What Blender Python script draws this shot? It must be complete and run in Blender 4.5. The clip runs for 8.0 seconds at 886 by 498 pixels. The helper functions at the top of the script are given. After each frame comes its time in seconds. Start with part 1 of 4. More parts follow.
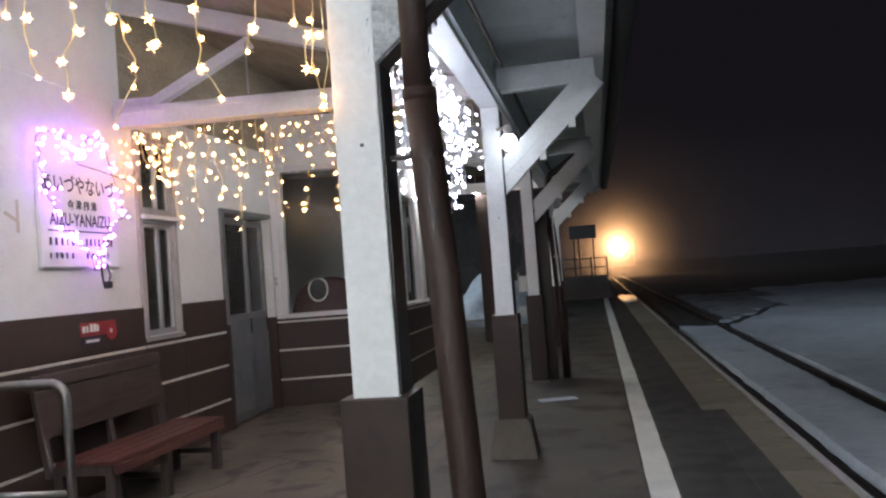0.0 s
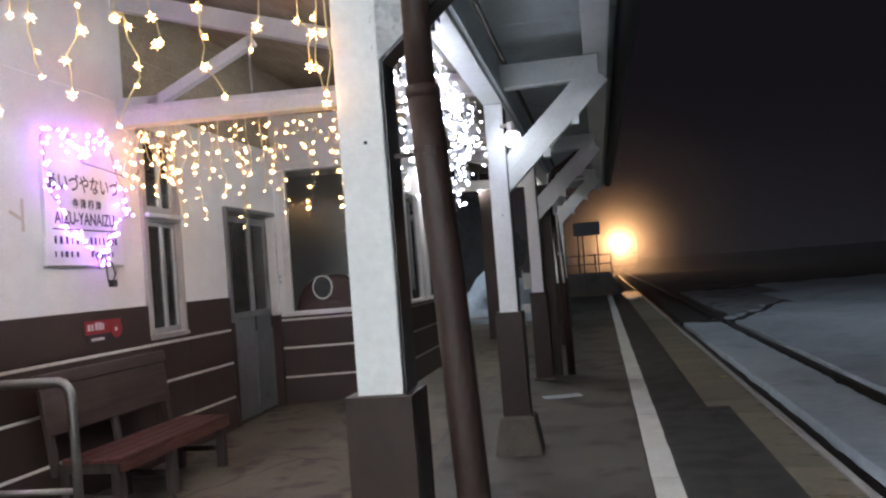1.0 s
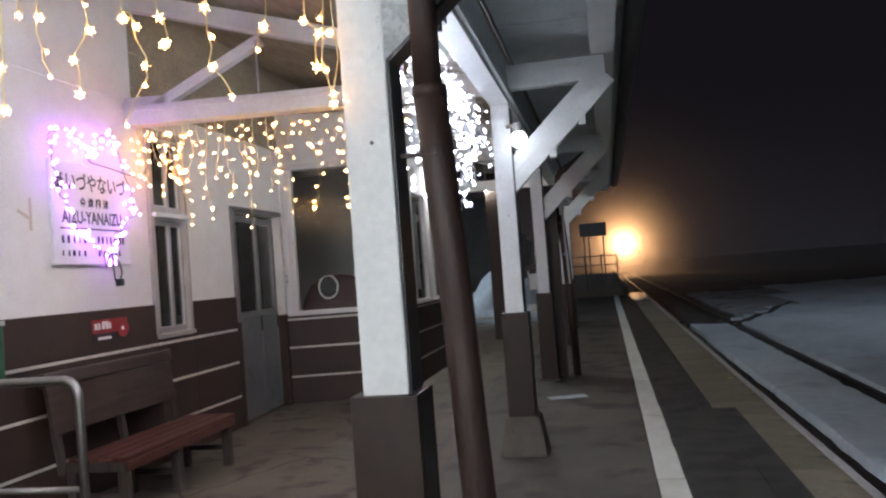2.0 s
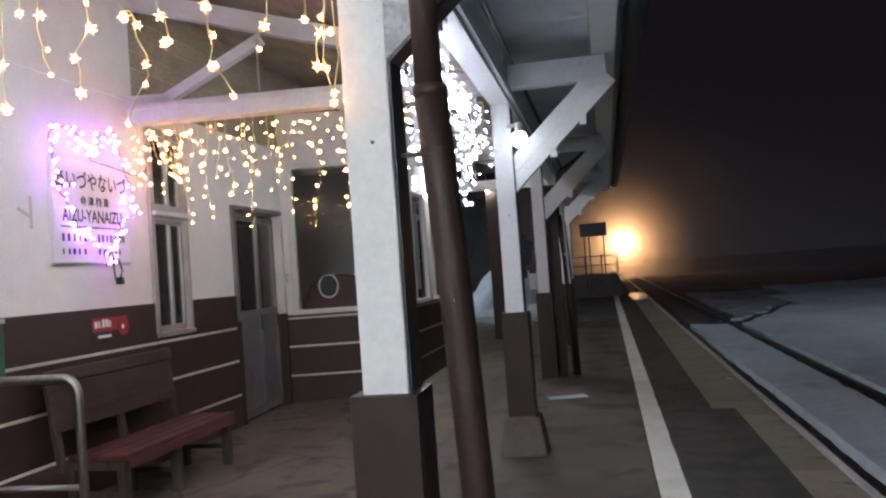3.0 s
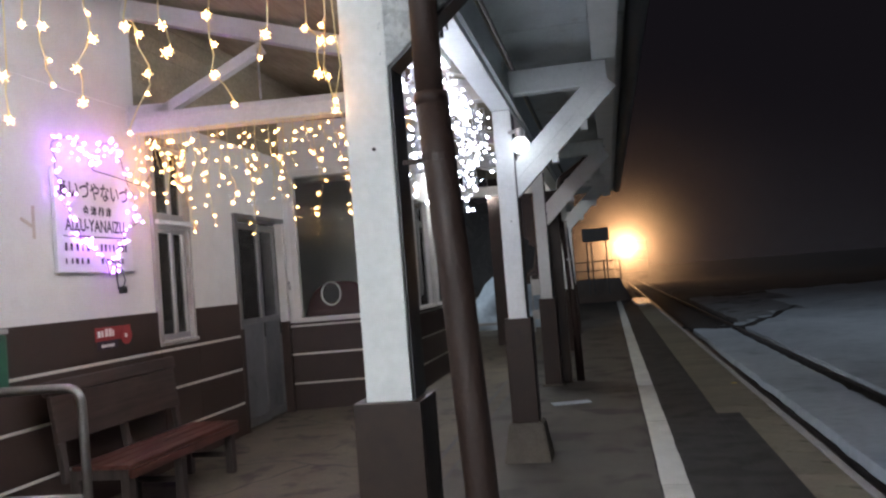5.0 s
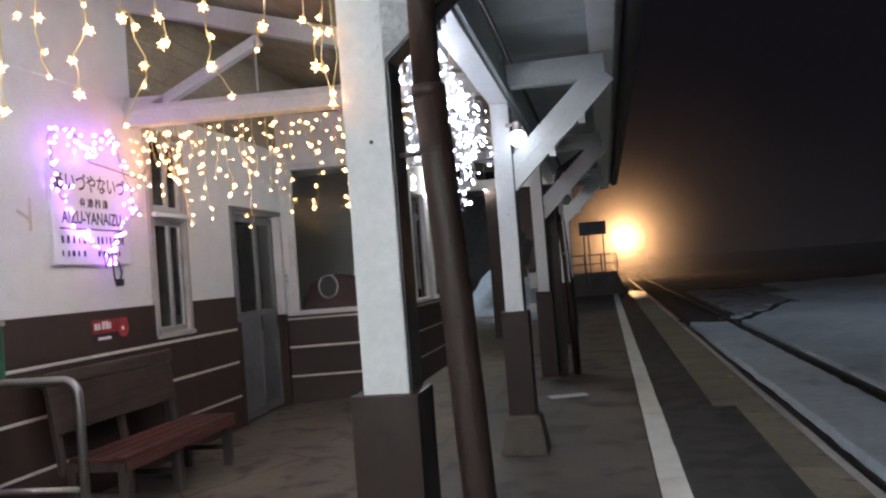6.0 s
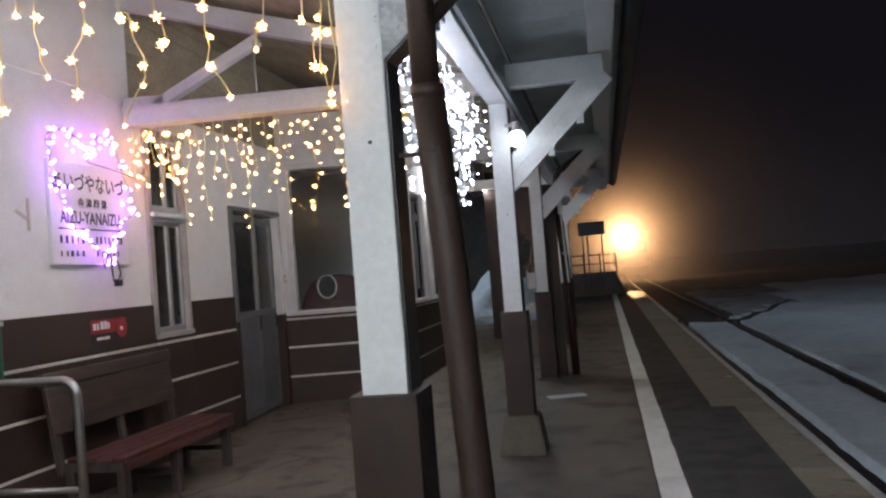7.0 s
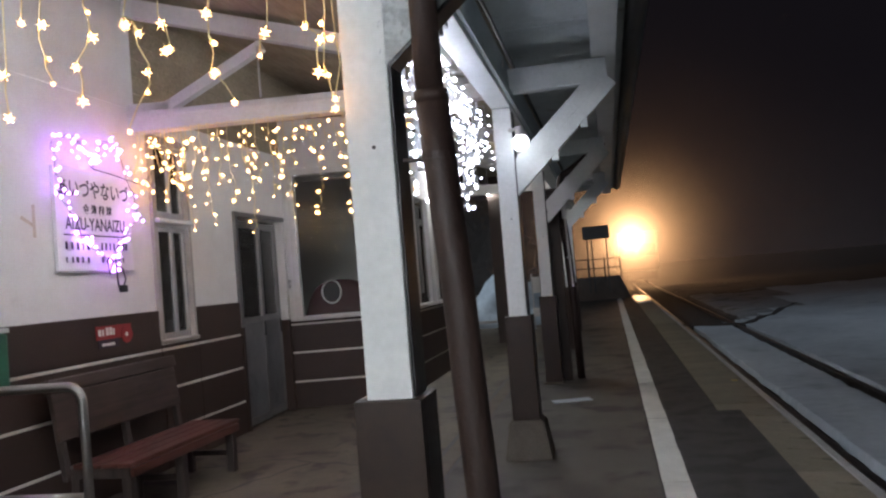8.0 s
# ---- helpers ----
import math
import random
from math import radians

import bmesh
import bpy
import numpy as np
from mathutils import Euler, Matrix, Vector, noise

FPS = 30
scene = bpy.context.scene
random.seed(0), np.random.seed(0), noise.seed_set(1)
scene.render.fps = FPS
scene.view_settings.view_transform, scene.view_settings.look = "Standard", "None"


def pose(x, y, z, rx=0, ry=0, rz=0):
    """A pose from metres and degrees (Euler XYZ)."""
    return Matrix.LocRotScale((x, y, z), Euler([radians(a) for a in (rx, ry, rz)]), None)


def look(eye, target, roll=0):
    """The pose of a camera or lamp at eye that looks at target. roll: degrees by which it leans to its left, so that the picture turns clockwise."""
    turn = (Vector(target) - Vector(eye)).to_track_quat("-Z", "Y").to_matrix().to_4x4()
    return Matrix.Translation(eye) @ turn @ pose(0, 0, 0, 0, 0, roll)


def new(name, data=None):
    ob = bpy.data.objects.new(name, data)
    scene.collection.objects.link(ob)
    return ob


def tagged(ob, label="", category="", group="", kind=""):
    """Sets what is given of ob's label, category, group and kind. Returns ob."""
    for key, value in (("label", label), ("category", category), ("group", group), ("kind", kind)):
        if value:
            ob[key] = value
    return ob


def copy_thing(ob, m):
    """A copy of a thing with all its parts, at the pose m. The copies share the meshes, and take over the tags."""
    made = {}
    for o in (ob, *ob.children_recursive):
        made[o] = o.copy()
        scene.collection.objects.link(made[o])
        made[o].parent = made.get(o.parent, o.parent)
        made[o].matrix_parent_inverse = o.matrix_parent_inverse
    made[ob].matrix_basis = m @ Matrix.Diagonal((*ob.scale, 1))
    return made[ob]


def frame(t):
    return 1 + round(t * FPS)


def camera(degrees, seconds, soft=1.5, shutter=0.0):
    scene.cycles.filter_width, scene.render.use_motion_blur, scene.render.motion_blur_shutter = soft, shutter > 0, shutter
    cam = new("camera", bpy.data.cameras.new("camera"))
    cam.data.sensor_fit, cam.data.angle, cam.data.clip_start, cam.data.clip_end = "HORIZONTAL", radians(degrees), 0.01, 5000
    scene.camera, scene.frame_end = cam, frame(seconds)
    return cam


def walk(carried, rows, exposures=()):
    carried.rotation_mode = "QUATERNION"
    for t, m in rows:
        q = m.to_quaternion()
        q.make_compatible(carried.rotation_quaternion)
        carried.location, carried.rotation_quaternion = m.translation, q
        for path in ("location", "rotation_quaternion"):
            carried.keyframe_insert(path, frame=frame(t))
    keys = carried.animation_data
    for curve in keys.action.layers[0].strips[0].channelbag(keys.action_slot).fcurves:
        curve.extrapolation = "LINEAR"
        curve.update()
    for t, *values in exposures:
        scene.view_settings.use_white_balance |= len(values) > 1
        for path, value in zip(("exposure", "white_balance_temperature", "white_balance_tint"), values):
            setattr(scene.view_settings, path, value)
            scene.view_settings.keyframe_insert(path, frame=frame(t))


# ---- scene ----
cam = camera(60.0, 8.0, soft=2.3)
EYE = (0.0, 0.0, 1.4)
PATH = [
    (0.0, 91.883, 4.269, 11.224),
    (0.5, 91.647, 4.429, 11.236),
    (1.0, 91.709, 4.458, 11.523),
    (1.5, 91.779, 4.424, 11.863),
    (3.0, 91.725, 4.056, 11.974),
    (3.5, 92.035, 4.428, 12.166),
    (4.0, 92.333, 4.551, 12.182),
    (4.5, 92.375, 4.572, 12.236),
    (6.0, 91.691, 4.435, 11.951),
    (6.5, 91.652, 4.404, 11.988),
    (7.0, 91.698, 4.418, 11.865),
    (7.5, 91.736, 4.498, 11.950),
    (8.0, 92.073, 4.661, 12.191),
]
walk(cam, [(t, pose(*EYE, rx, ry, rz)) for t, rx, ry, rz in PATH], exposures=[(0.0, 0.17, 6500, 17), (1.5, 0.18, 6500, 17), (4.0, 0.10, 6500, 17), (6.0, -0.02, 6500, 17), (8.0, -0.12, 6500, 17)])

# ---- night sky and exposure ----
world = bpy.data.worlds.new("night")
scene.world = world
world.use_nodes = True
world.node_tree.nodes["Background"].inputs[0].default_value = (0.54, 0.48, 0.62, 1)
world.node_tree.nodes["Background"].inputs[1].default_value = 0.0115

# plan, in metres: platform floor z = 0, the track runs along y
WALL = -3.70          # station wall along the platform
BAY_Y = 8.48          # the bay's near wall leaves the station wall here
BAY_X = -2.45         # the bay's wall along the platform
BAY_END = 13.0
POST_X = -0.69
POSTS_Y = [-1.4, 2.2, 5.8, 9.45, 13.1, 16.75]
RAIL_Z = -0.22
EDGE = 1.40
LEAN = 4.4            # the trusses' turn from square
FLOOR_END = 31.0


# ---- materials ----
def material(name):
    m = bpy.data.materials.new(name)
    m.use_nodes = True
    return m, m.node_tree.nodes, m.node_tree.links, m.node_tree.nodes["Principled BSDF"]


def rgb(c):
    return (c[0], c[1], c[2], 1)


def surface(name, a, b, scale=3.0, fine=60.0, rough=0.7, bump=0.25, metal=0.0, c=None, spots=0.62, piece=0.0, coat=0.0, far=0.02):
    """Two tones mixed by large stains and fine grain, a third in spots, with relief."""
    m, n, l, p = material(name)
    co = n.new("ShaderNodeTexCoord")
    big = n.new("ShaderNodeTexNoise")
    big.inputs["Scale"].default_value, big.inputs["Detail"].default_value, big.inputs["Roughness"].default_value = scale, 12, 0.74
    small = n.new("ShaderNodeTexNoise")
    small.inputs["Scale"].default_value, small.inputs["Detail"].default_value = fine, 4
    l.new(co.outputs["Object"], big.inputs["Vector"])
    l.new(co.outputs["Object"], small.inputs["Vector"])
    mixf = n.new("ShaderNodeMath")
    mixf.operation = "MULTIPLY_ADD"
    mixf.inputs[1].default_value = 0.45
    l.new(small.outputs[0], mixf.inputs[0])
    l.new(big.outputs[0], mixf.inputs[2])
    r = n.new("ShaderNodeValToRGB")
    r.color_ramp.elements[0].position, r.color_ramp.elements[1].position = 0.52, 0.92
    r.color_ramp.elements[0].color, r.color_ramp.elements[1].color = rgb(a), rgb(b)
    l.new(mixf.outputs[0], r.inputs[0])
    out = r.outputs[0]
    if c:
        sp = n.new("ShaderNodeTexNoise")
        sp.inputs["Scale"].default_value, sp.inputs["Detail"].default_value = scale * 2.3, 8
        l.new(co.outputs["Object"], sp.inputs["Vector"])
        rr = n.new("ShaderNodeValToRGB")
        rr.color_ramp.elements[0].position, rr.color_ramp.elements[1].position = spots - 0.02, spots + 0.10
        l.new(sp.outputs[0], rr.inputs[0])
        mx = n.new("ShaderNodeMix")
        mx.data_type = "RGBA"
        l.new(rr.outputs[0], mx.inputs[0])
        l.new(out, mx.inputs[6])
        mx.inputs[7].default_value = rgb(c)
        out = mx.outputs[2]
    if piece:
        oi = n.new("ShaderNodeObjectInfo")
        mr = n.new("ShaderNodeMapRange")
        mr.inputs[3].default_value, mr.inputs[4].default_value = 1 - piece, 1 + piece
        l.new(oi.outputs["Random"], mr.inputs[0])
        hs = n.new("ShaderNodeHueSaturation")
        l.new(mr.outputs[0], hs.inputs["Value"])
        l.new(out, hs.inputs["Color"])
        out = hs.outputs[0]
    l.new(out, p.inputs["Base Color"])
    ro = n.new("ShaderNodeMapRange")
    ro.inputs[3].default_value, ro.inputs[4].default_value = max(0.05, rough - 0.12), min(1, rough + 0.12)
    l.new(mixf.outputs[0], ro.inputs[0])
    l.new(ro.outputs[0], p.inputs["Roughness"])
    p.inputs["Metallic"].default_value = metal
    p.inputs["Coat Weight"].default_value = coat
    bu = n.new("ShaderNodeBump")
    bu.inputs["Strength"].default_value, bu.inputs["Distance"].default_value = bump, far
    l.new(mixf.outputs[0], bu.inputs["Height"])
    l.new(bu.outputs[0], p.inputs["Normal"])
    return m


def cracked(name, a, b, c):
    """Old concrete with stains, a net of cracks and wet, smoother places."""
    m = surface(name, a, b, 1.6, 38, 0.62, 0.5, c=c, spots=0.56)
    n, l = m.node_tree.nodes, m.node_tree.links
    p = n["Principled BSDF"]
    co = n.new("ShaderNodeTexCoord")
    wob = n.new("ShaderNodeTexNoise")
    wob.inputs["Scale"].default_value = 1.7
    l.new(co.outputs["Object"], wob.inputs["Vector"])
    add = n.new("ShaderNodeMix")
    add.data_type, add.blend_type = "RGBA", "ADD"
    add.inputs[0].default_value = 0.6
    l.new(co.outputs["Object"], add.inputs[6])
    l.new(wob.outputs[1], add.inputs[7])
    v = n.new("ShaderNodeTexVoronoi")
    v.feature = "DISTANCE_TO_EDGE"
    v.inputs["Scale"].default_value = 0.62
    l.new(add.outputs[2], v.inputs["Vector"])
    r = n.new("ShaderNodeValToRGB")
    r.color_ramp.elements[0].position, r.color_ramp.elements[1].position = 0.003, 0.012
    l.new(v.outputs[0], r.inputs[0])
    old = p.inputs["Base Color"].links[0].from_socket
    mx = n.new("ShaderNodeMix")
    mx.data_type = "RGBA"
    l.new(r.outputs[0], mx.inputs[0])
    mx.inputs[6].default_value = (0.025, 0.022, 0.02, 1)
    l.new(old, mx.inputs[7])
    l.new(mx.outputs[2], p.inputs["Base Color"])
    return m


def grained(name, a, b, stretch=(1, 1, 14), rough=0.6, bump=0.3, coat=0.0):
    """Wood: grain drawn out along one axis."""
    m, n, l, p = material(name)
    co = n.new("ShaderNodeTexCoord")
    mp = n.new("ShaderNodeMapping")
    mp.inputs["Scale"].default_value = [30 / s for s in stretch]
    no = n.new("ShaderNodeTexNoise")
    no.inputs["Scale"].default_value, no.inputs["Detail"].default_value, no.inputs["Distortion"].default_value = 1.0, 7, 0.6
    big = n.new("ShaderNodeTexNoise")
    big.inputs["Scale"].default_value, big.inputs["Detail"].default_value = 4.0, 5
    l.new(co.outputs["Object"], mp.inputs[0])
    l.new(mp.outputs[0], no.inputs["Vector"])
    l.new(co.outputs["Object"], big.inputs["Vector"])
    ad = n.new("ShaderNodeMath")
    ad.operation = "MULTIPLY_ADD"
    ad.inputs[1].default_value = 0.6
    l.new(big.outputs[0], ad.inputs[0])
    l.new(no.outputs[0], ad.inputs[2])
    r = n.new("ShaderNodeValToRGB")
    r.color_ramp.elements[0].position, r.color_ramp.elements[1].position = 0.6, 1.0
    r.color_ramp.elements[0].color, r.color_ramp.elements[1].color = rgb(a), rgb(b)
    l.new(ad.outputs[0], r.inputs[0])
    l.new(r.outputs[0], p.inputs["Base Color"])
    p.inputs["Roughness"].default_value = rough
    p.inputs["Coat Weight"].default_value = coat
    bu = n.new("ShaderNodeBump")
    bu.inputs["Strength"].default_value, bu.inputs["Distance"].default_value = bump, 0.006
    l.new(no.outputs[0], bu.inputs["Height"])
    l.new(bu.outputs[0], p.inputs["Normal"])
    return m


def glowing(name, colour, strength):
    m, n, l, p = material(name)
    p.inputs["Base Color"].default_value = rgb(colour)
    p.inputs["Emission Color"].default_value = rgb(colour)
    p.inputs["Emission Strength"].default_value = strength
    return m


def clear(name, tint=(0.9, 0.93, 0.92), rough=0.0, film=0.035):
    """Window glass: mostly clear, with a mirror's reflection by the angle and a thin pale film that paints in veiling
    glare.
    """
    m, n, l, p = material(name)
    n.remove(p)
    fr = n.new("ShaderNodeFresnel")
    fr.inputs[0].default_value = 1.5
    tr = n.new("ShaderNodeBsdfTransparent")
    tr.inputs[0].default_value = rgb(tint)
    gl = n.new("ShaderNodeBsdfGlossy")
    gl.inputs["Roughness"].default_value = rough
    mx = n.new("ShaderNodeMixShader")
    l.new(fr.outputs[0], mx.inputs[0])
    l.new(tr.outputs[0], mx.inputs[1])
    l.new(gl.outputs[0], mx.inputs[2])
    glare, whole = n.new("ShaderNodeBsdfDiffuse"), n.new("ShaderNodeMixShader")
    glare.inputs[0].default_value = (0.62, 0.58, 0.54, 1)
    co, no, sh = n.new("ShaderNodeTexCoord"), n.new("ShaderNodeTexNoise"), n.new("ShaderNodeMapRange")
    no.inputs["Scale"].default_value, no.inputs["Detail"].default_value = 2.5, 6
    sh.inputs[3].default_value, sh.inputs[4].default_value = 0.008, 0.008 + film
    l.new(co.outputs["Object"], no.inputs["Vector"])
    l.new(no.outputs[0], sh.inputs[0])
    l.new(sh.outputs[0], whole.inputs[0])
    l.new(mx.outputs[0], whole.inputs[1])
    l.new(glare.outputs[0], whole.inputs[2])
    l.new(whole.outputs[0], n["Material Output"].inputs[0])
    return m


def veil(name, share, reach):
    """Halo sheet: lets nearly all light through and scatters a small share of it, thinning outwards to shape the glow.
    """
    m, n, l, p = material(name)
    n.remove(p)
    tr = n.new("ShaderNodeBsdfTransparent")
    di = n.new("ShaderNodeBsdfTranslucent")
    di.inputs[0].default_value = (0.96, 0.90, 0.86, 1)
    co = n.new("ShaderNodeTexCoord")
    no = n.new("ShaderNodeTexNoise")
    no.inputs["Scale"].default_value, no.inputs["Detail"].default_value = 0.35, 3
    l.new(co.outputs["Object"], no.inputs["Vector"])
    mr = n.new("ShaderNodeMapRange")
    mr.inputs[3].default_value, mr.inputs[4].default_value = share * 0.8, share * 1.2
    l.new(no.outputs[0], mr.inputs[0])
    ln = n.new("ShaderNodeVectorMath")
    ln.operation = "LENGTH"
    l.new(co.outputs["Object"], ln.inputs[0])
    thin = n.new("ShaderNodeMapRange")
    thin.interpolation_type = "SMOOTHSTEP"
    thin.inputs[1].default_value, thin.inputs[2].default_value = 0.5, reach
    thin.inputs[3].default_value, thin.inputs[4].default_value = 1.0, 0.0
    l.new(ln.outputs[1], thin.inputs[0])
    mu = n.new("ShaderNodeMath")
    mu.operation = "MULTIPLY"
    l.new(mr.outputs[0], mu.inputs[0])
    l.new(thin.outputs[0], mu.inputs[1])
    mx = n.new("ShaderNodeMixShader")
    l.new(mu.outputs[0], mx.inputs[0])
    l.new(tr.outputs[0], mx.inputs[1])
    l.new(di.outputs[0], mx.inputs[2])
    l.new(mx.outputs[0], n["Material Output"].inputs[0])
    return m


def haze_sheet(name, share, top):
    """Haze sheet that lifts the dark distance: densest low down, gone at the height top."""
    m, n, l, p = material(name)
    n.remove(p)
    tr = n.new("ShaderNodeBsdfTransparent")
    di, tl, both = n.new("ShaderNodeBsdfDiffuse"), n.new("ShaderNodeBsdfTranslucent"), n.new("ShaderNodeMixShader")
    co, sep = n.new("ShaderNodeTexCoord"), n.new("ShaderNodeSeparateXYZ")
    l.new(co.outputs["Object"], sep.inputs[0])
    thin = n.new("ShaderNodeMapRange")
    thin.interpolation_type = "SMOOTHSTEP"
    thin.inputs[1].default_value, thin.inputs[2].default_value = -1.0, top
    thin.inputs[3].default_value, thin.inputs[4].default_value = share, 0.0
    l.new(sep.outputs[2], thin.inputs[0])
    rise = n.new("ShaderNodeMapRange")
    rise.interpolation_type = "SMOOTHSTEP"
    rise.inputs[1].default_value, rise.inputs[2].default_value = -0.25, 1.4
    l.new(sep.outputs[2], rise.inputs[0])
    dens = n.new("ShaderNodeMath")
    dens.operation = "MULTIPLY"
    l.new(thin.outputs[0], dens.inputs[0])
    l.new(rise.outputs[0], dens.inputs[1])
    l.new(di.outputs[0], both.inputs[1])
    l.new(tl.outputs[0], both.inputs[2])
    mx = n.new("ShaderNodeMixShader")
    l.new(dens.outputs[0], mx.inputs[0])
    l.new(tr.outputs[0], mx.inputs[1])
    l.new(both.outputs[0], mx.inputs[2])
    l.new(mx.outputs[0], n["Material Output"].inputs[0])
    return m


M_PLASTER = surface("plaster_white", (0.66, 0.64, 0.61), (0.80, 0.79, 0.77), 1.3, 70, 0.85, 0.3, c=(0.55, 0.51, 0.45), spots=0.70)
M_DADO = surface("dado_brown", (0.029, 0.0155, 0.0112), (0.046, 0.0262, 0.0188), 2.0, 50, 0.55, 0.2)
M_STRIPE = surface("stripe_cream", (0.62, 0.58, 0.5), (0.75, 0.72, 0.66), 6, 80, 0.7, 0.2)
M_PAINT = surface("paint_white", (0.64, 0.67, 0.66), (0.78, 0.80, 0.80), 3, 40, 0.5, 0.25, c=(0.56, 0.57, 0.55), spots=0.72)
M_TRIM = surface("paint_trim", (0.58, 0.56, 0.52), (0.74, 0.72, 0.7), 4, 60, 0.6, 0.25)
M_BROWN = surface("paint_brown", (0.019, 0.0092, 0.0058), (0.035, 0.0175, 0.0112), 2.4, 40, 0.5, 0.12, c=(0.018, 0.0085, 0.0065), spots=0.6)
M_DARKBROWN = surface("boards_dark_brown", (0.035, 0.022, 0.018), (0.06, 0.036, 0.028), 3, 60, 0.6, 0.25)
M_PIPE = surface("pipe_brown", (0.021, 0.0105, 0.0078), (0.039, 0.020, 0.0145), 5, 70, 0.5, 0.3, c=(0.07, 0.034, 0.02), spots=0.68)
M_CONCRETE = cracked("platform_concrete", (0.060, 0.048, 0.033), (0.142, 0.119, 0.086), (0.031, 0.025, 0.018))
M_ASPHALT = surface("asphalt", (0.0175, 0.0175, 0.0157), (0.052, 0.0505, 0.044), 1.6, 160, 0.75, 0.6, c=(0.017, 0.0155, 0.014), spots=0.5)
M_ASPHALT_OLD = surface("asphalt_worn", (0.040, 0.037, 0.031), (0.108, 0.101, 0.084), 0.9, 130, 0.62, 0.6, c=(0.026, 0.024, 0.020), spots=0.53)
M_LINE = surface("line_paint", (0.53, 0.54, 0.49), (0.78, 0.79, 0.73), 2.5, 120, 0.7, 0.4, c=(0.25, 0.24, 0.22), spots=0.7)
M_SLAB = surface("edge_slab", (0.13, 0.117, 0.082), (0.235, 0.214, 0.156), 2.2, 110, 0.8, 0.5, c=(0.055, 0.046, 0.033), spots=0.6, piece=0.14)
M_COPING = surface("coping_stone", (0.3, 0.3, 0.29), (0.48, 0.48, 0.47), 3, 90, 0.8, 0.5, piece=0.1)
M_BASE = surface("footing_concrete", (0.085, 0.073, 0.058), (0.15, 0.13, 0.105), 5, 90, 0.85, 0.5)
M_SNOW = surface("snow", (0.36, 0.43, 0.49), (0.56, 0.63, 0.68), 0.45, 7, 0.8, 0.45, c=(0.29, 0.35, 0.40), spots=0.60, far=0.05)
M_GROUND = surface("ballast_dark", (0.02, 0.02, 0.022), (0.05, 0.048, 0.046), 8, 60, 0.9, 0.9, far=0.04)
# Both tones put the light's falloff into the far snow.
M_DIRTYDIM = surface("dirty_dimmed_snow", (0.055, 0.052, 0.052), (0.12, 0.115, 0.112), 0.5, 12, 0.9, 0.8, c=(0.03, 0.028, 0.026), spots=0.52, far=0.06)
M_DIMSNOW = surface("dimmed_snow", (0.15, 0.165, 0.18), (0.30, 0.325, 0.345), 0.6, 9, 0.85, 0.6, c=(0.07, 0.072, 0.075), spots=0.56, far=0.05)
M_EARTH = surface("bare_earth", (0.075, 0.052, 0.04), (0.16, 0.115, 0.088), 1.4, 20, 0.95, 0.8, far=0.05)
M_RAIL = surface("rail_steel", (0.12, 0.10, 0.09), (0.3, 0.28, 0.26), 4, 90, 0.35, 0.2, metal=1.0)
M_ROOFBOARD = grained("roof_boards", (0.27, 0.225, 0.155), (0.38, 0.325, 0.235), (1, 10, 1), 0.75)
M_SOFFIT = surface("soffit_paint", (0.42, 0.465, 0.475), (0.58, 0.625, 0.635), 2, 40, 0.6, 0.3, c=(0.36, 0.37, 0.36), spots=0.64)
M_ROOFMETAL = surface("roof_sheet", (0.03, 0.03, 0.032), (0.06, 0.06, 0.06), 2, 50, 0.5, 0.2, metal=0.4)
M_GUTTER = surface("gutter_dark", (0.012, 0.012, 0.013), (0.028, 0.028, 0.03), 3, 50, 0.5, 0.2)
M_ALU = surface("aluminium", (0.42, 0.41, 0.40), (0.58, 0.57, 0.56), 4, 90, 0.42, 0.15, metal=0.85)
M_ALUPANEL = surface("door_panel_metal", (0.13, 0.132, 0.138), (0.23, 0.23, 0.236), 2.2, 80, 0.5, 0.15, metal=0.4, c=(0.13, 0.13, 0.132), spots=0.62)
M_DOORALU = surface("door_frame_metal", (0.17, 0.168, 0.165), (0.27, 0.265, 0.26), 4, 90, 0.45, 0.15, metal=0.6)
M_CHROME = surface("steel_tube", (0.26, 0.25, 0.24), (0.40, 0.39, 0.38), 6, 90, 0.3, 0.08, metal=1.0)
M_GLASS = clear("window_glass")
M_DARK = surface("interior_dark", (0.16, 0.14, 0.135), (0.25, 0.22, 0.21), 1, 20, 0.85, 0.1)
M_SEAT = grained("bench_red_brown", (0.062, 0.021, 0.015), (0.125, 0.044, 0.033), (1, 14, 1), 0.36, 0.25, 0.3)
M_BENCH = grained("bench_brown", (0.030, 0.019, 0.015), (0.064, 0.041, 0.033), (1, 14, 1), 0.42, 0.25, 0.2)
M_LEG = grained("bench_leg_wood", (0.035, 0.025, 0.021), (0.07, 0.052, 0.045), (1, 1, 14), 0.55)
M_SIGN = surface("sign_enamel", (0.72, 0.70, 0.72), (0.82, 0.80, 0.82), 2, 60, 0.35, 0.08)
M_INK = surface("sign_ink", (0.02, 0.02, 0.03), (0.04, 0.04, 0.05), 8, 60, 0.5, 0.05)
M_BLACK = surface("black_plastic", (0.012, 0.012, 0.013), (0.025, 0.025, 0.026), 6, 60, 0.4, 0.1)
M_RED = surface("poster_red", (0.24, 0.018, 0.02), (0.34, 0.034, 0.034), 6, 60, 0.5, 0.08)
M_WHITEPRINT = surface("print_white", (0.7, 0.68, 0.66), (0.8, 0.78, 0.76), 8, 60, 0.6, 0.05)
M_NAVY = surface("print_dark", (0.03, 0.02, 0.035), (0.05, 0.035, 0.05), 8, 60, 0.6, 0.05)
M_GREEN = surface("green_plastic", (0.012, 0.065, 0.036), (0.024, 0.10, 0.058), 4, 60, 0.45, 0.1)
